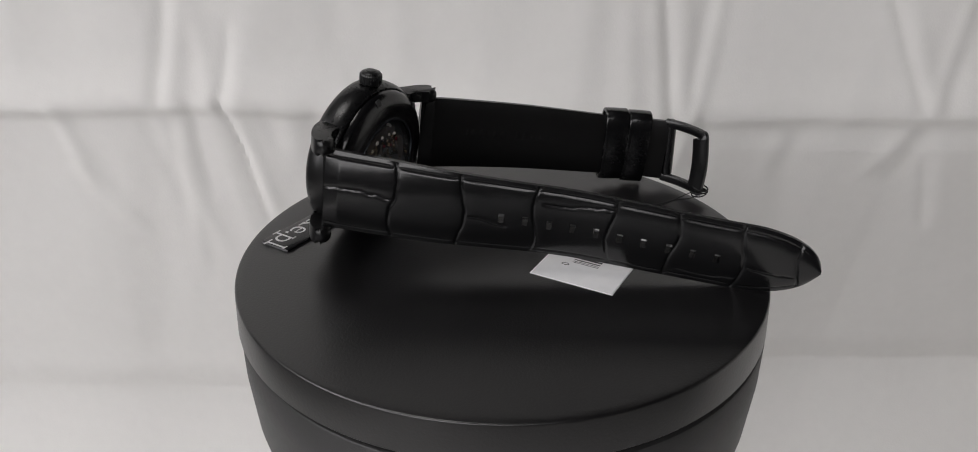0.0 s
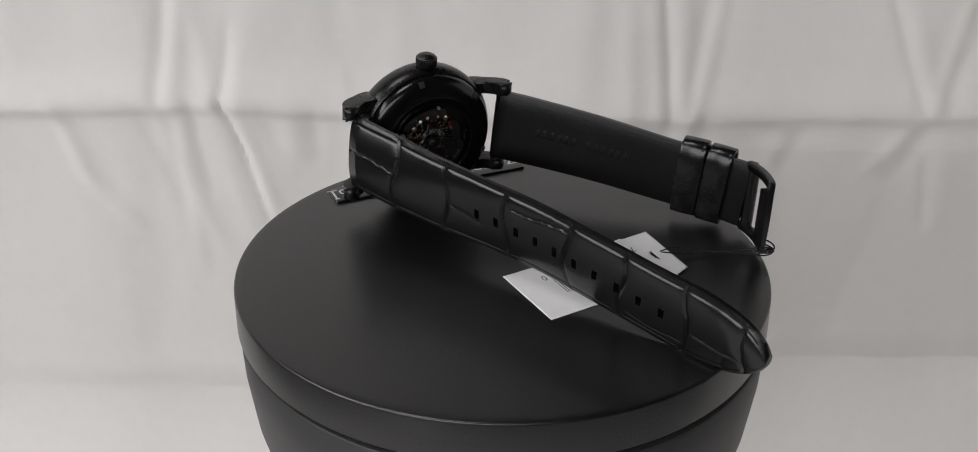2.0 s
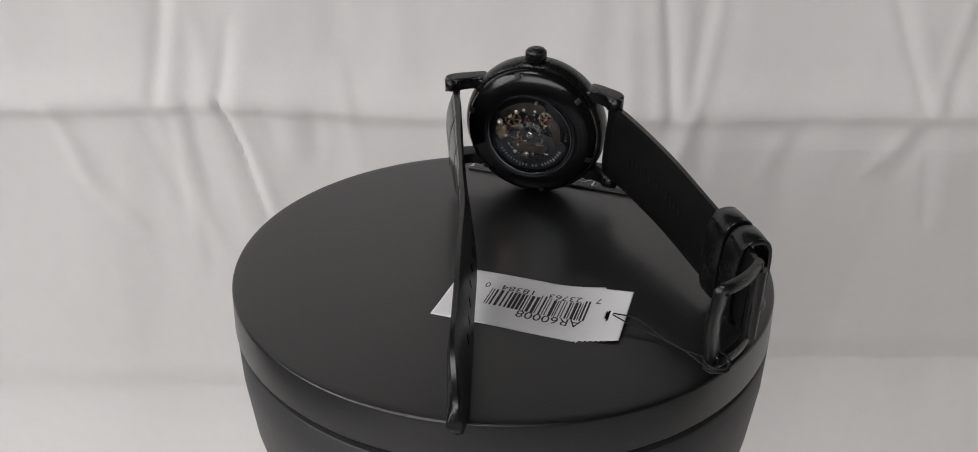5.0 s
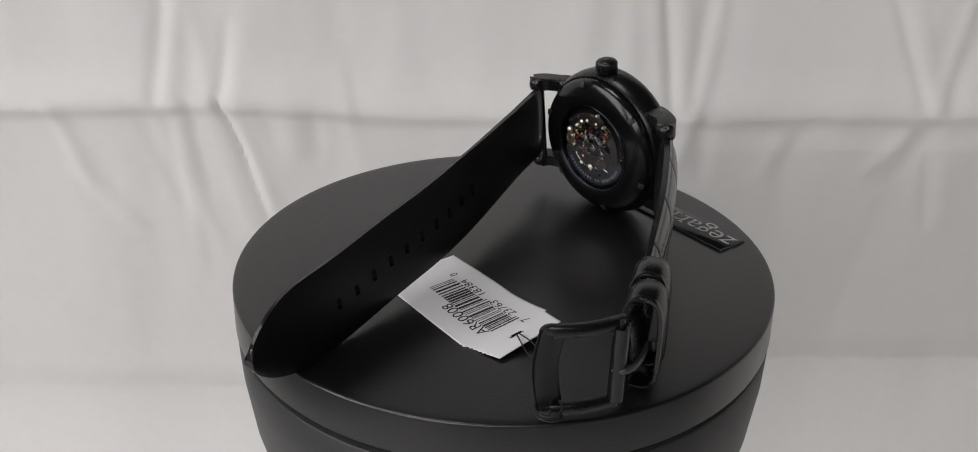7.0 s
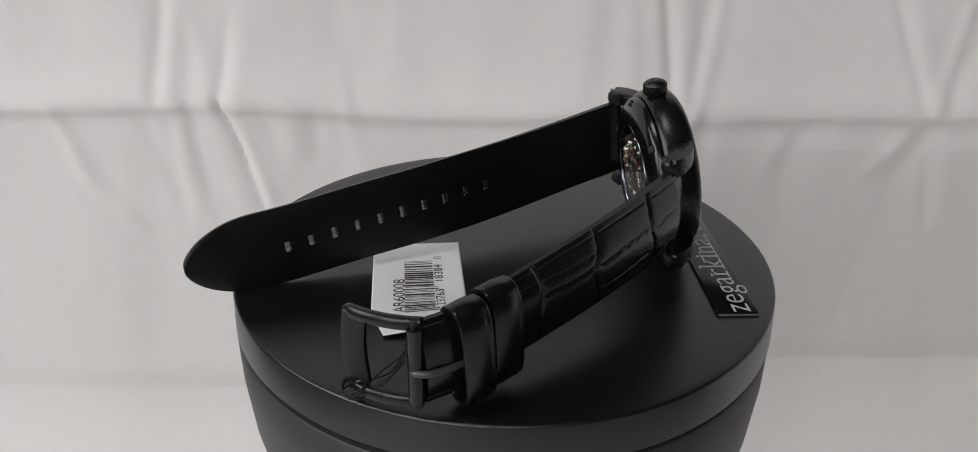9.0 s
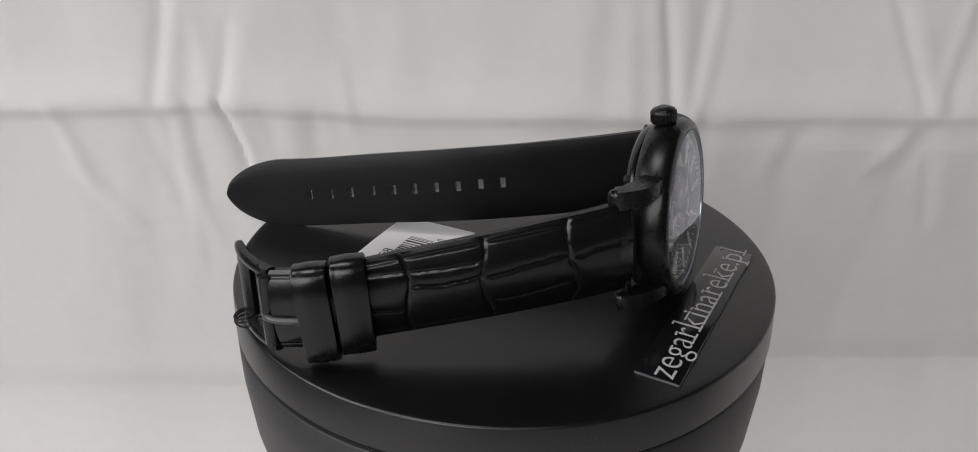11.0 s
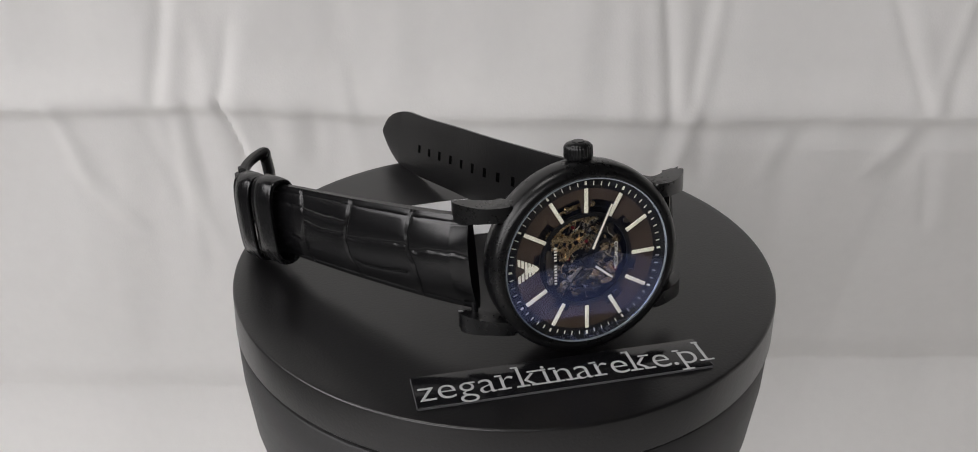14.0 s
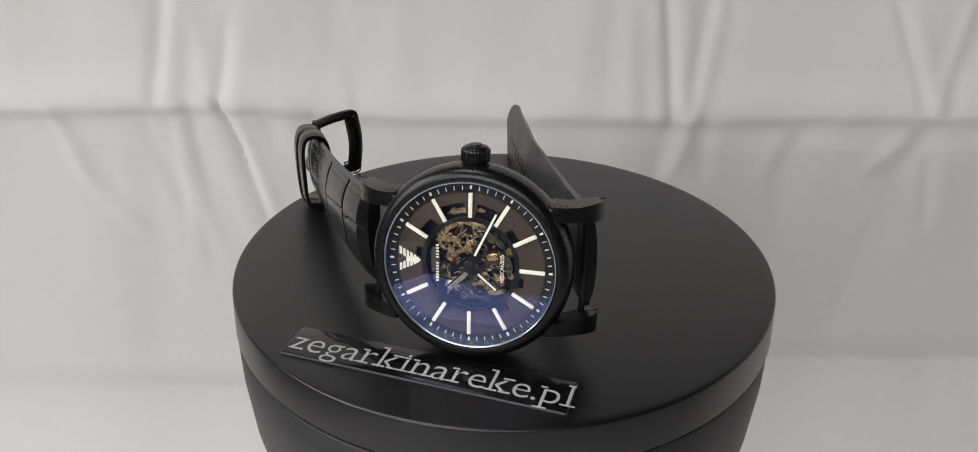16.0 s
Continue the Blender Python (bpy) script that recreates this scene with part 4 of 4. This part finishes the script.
def build_tag():
    """Paper tag: its own axes run along the writing (x) and up the letters (y); the tied end is lifted a little."""
    m = pose(-9.85 * MM, 26.7 * MM, 0.05 * MM, 0, 0, -13.8) @ Matrix.Scale(0.972, 4)

    def lift(x, y):
        t = max(0, (-x - 2) / 22)
        return 0.15 + 2.9 * t ** 1.6 * (0.65 - 0.05 * y) + 0.12 * math.sin(x / 6)

    tag = new("price_tag")
    tagged(tag, "white paper price tag with black barcode, tied to the buckle", "price tag")
    verts, faces, key = [], [], {}
    nx, ny = 92, 48
    for i in range(nx + 1):
        for j in range(ny + 1):
            x, y = -23.3 + 46.6 * i / nx, -12.1 + 24.2 * j / ny
            # the tied end is narrower and torn along one corner
            if x < -13:
                top = 12.1 - (0.6 if x < -14 else 0) - (0.25 * math.sin(x * 5.1) if -20 < x < -13 else 0) - 0.28 * max(0, -x - 14)
                low = -12.1 + (0.8 if x < -16 else 0) + 0.22 * max(0, -x - 16)
                y = low + (top - low) * j / ny
            key[i, j] = len(verts)
            verts.append((x, y, lift(x, y)))
    for i in range(nx):
        for j in range(ny):
            x, y = -23.3 + 46.6 * (i + 0.5) / nx, -12.1 + 24.2 * (j + 0.5) / ny
            if (x + 19.2) ** 2 / 1.0 ** 2 + (y - 0.4) ** 2 / 2.5 ** 2 < 1 and x > -19.5:
                continue
            if abs(x - 17.2) < 0.2 and j % 4 == 0 and 4 < j < 44:
                continue
            faces.append((key[i, j], key[i + 1, j], key[i + 1, j + 1], key[i, j + 1]))
    card = part("card", mesh_from(verts, faces), PAPER, tag, m=m)
    thick = card.modifiers.new("thickness", "SOLIDIFY")
    thick.thickness, thick.offset = 0.0002, -1

    def on_card(bm, x0, y0):
        for v in bm.verts:
            x, y = v.co.x / MM + x0, v.co.y / MM + y0
            v.co = Vector((x * MM, y * MM, v.co.z + (lift(x, y) + 0.03) * MM))
        return bm

    part("model_number", on_card(lettering("AR60008", 16.4, 3.0, 0.02), -5.0, 5.1), INK, tag, "black printed number", m=m, smooth=False)
    for text, w, x in (("7", 1.3, -15.4), ("23763", 8.6, -6.8), ("18384", 8.6, 6.0), ("0", 1.3, 14.2)):
        part("number", on_card(lettering(text, w, 2.3, 0.02), x, -5.5), INK, tag, m=m, smooth=False)
    rnd = random.Random(7)
    x = -13.6
    k = 0
    while x < 12.6:
        w = rnd.choice((0.26, 0.26, 0.5, 0.5, 0.8))
        low = -5.2 if k in (0, 1, 14, 15, 29, 30) else -4.1
        bar = bmesh.new()
        vs = []
        for i in range(5):
            for xx in (x, x + w):
                y = low + (3.6 - low) * i / 4
                vs.append(bar.verts.new(Vector((xx, y, lift(xx, y) + 0.05)) * MM))
        for i in range(4):
            bar.faces.new((vs[2 * i], vs[2 * i + 1], vs[2 * i + 3], vs[2 * i + 2]))
        part("barcode_bar", bar, INK, tag, m=m, smooth=False)
        x += w + rnd.choice((0.26, 0.4, 0.5, 0.7))
        k += 1
    # black thread from the slot to the buckle, wound round its free bar
    for pts in ([(-28.2, 32.0, 2.6), (-33, 35, 1.6), (-38, 37.5, 0.9), (-43, 41.5, 0.6), (-46.8, 46.6, 2.4), (-50.2, 51.0, 3.4)],
                [(-28.4, 31.4, 2.6), (-34, 33, 2.4), (-39, 38.0, 1.2), (-43.4, 43.5, 1.6), (-47.8, 48.9, 1.2), (-50.4, 51.4, 2.6)]):
        part("thread", tube(pts, 0.17, 6, 0.5), THREAD, tag, "thin black cotton thread", m=SHORT)
    for k in range(4):
        z = 2.1 + 0.75 * k
        r = 2.5 + 0.3 * (k % 2)
        pts = [(-49.2 + r * math.cos(a), 50.6 + r * 0.9 * math.sin(a), z + 0.5 * math.sin(a + k)) for a in [2 * math.pi * i / 10 for i in range(11)]]
        part("thread_turn", tube(pts, 0.22, 6, 0.5), THREAD, tag, m=SHORT)
    return tag


def build_label():
    m = pose(-16.75 * MM, -52.8 * MM, 0.02 * MM, 0, 0, -17.15)
    lab = new("name_plate")
    tagged(lab, "glossy black plastic strip with white lettering, lying on the turntable", "name plate")
    part("strip", box(-32.8, 32.8, -5.05, 5.05, 0.05, 0.75, 0.12), STRIP, lab, "glossy black plastic strip", m=m)
    part("edge", box(-32.7, 32.7, -5.22, -5.08, 0.05, 0.6, 0.03), EDGE, lab, "pale cut edge", m=m, smooth=False)
    for x in (-32.97, 32.83):
        part("edge", box(x, x + 0.14, -5.0, 5.0, 0.05, 0.6, 0.03), EDGE, lab, "pale cut edge", m=m, smooth=False)
    part("lettering", serif_lettering("zegarkinareke.pl", 65.9, 0.05), WHITE_INK, lab, "white printed letters", m=m @ pose(0.9 * MM, -0.95 * MM, 0.75 * MM), smooth=False)
    return lab


build_room()
build_backdrop()
disc = build_turntable()
watch = build_watch()
price_tag = build_tag()
name_plate = build_label()


def motions():
    for thing in (watch, price_tag, name_plate):
        walk(thing, [(t, pose(*AXIS, 0, 0, 0, a) @ TILT) for t, a in TURN])
    # the plate turns in the space of its base
    walk(disc, [(t, pose(*AXIS, 0.3885, 0, 0, a) @ TILT) for t, a in TURN])


motions()
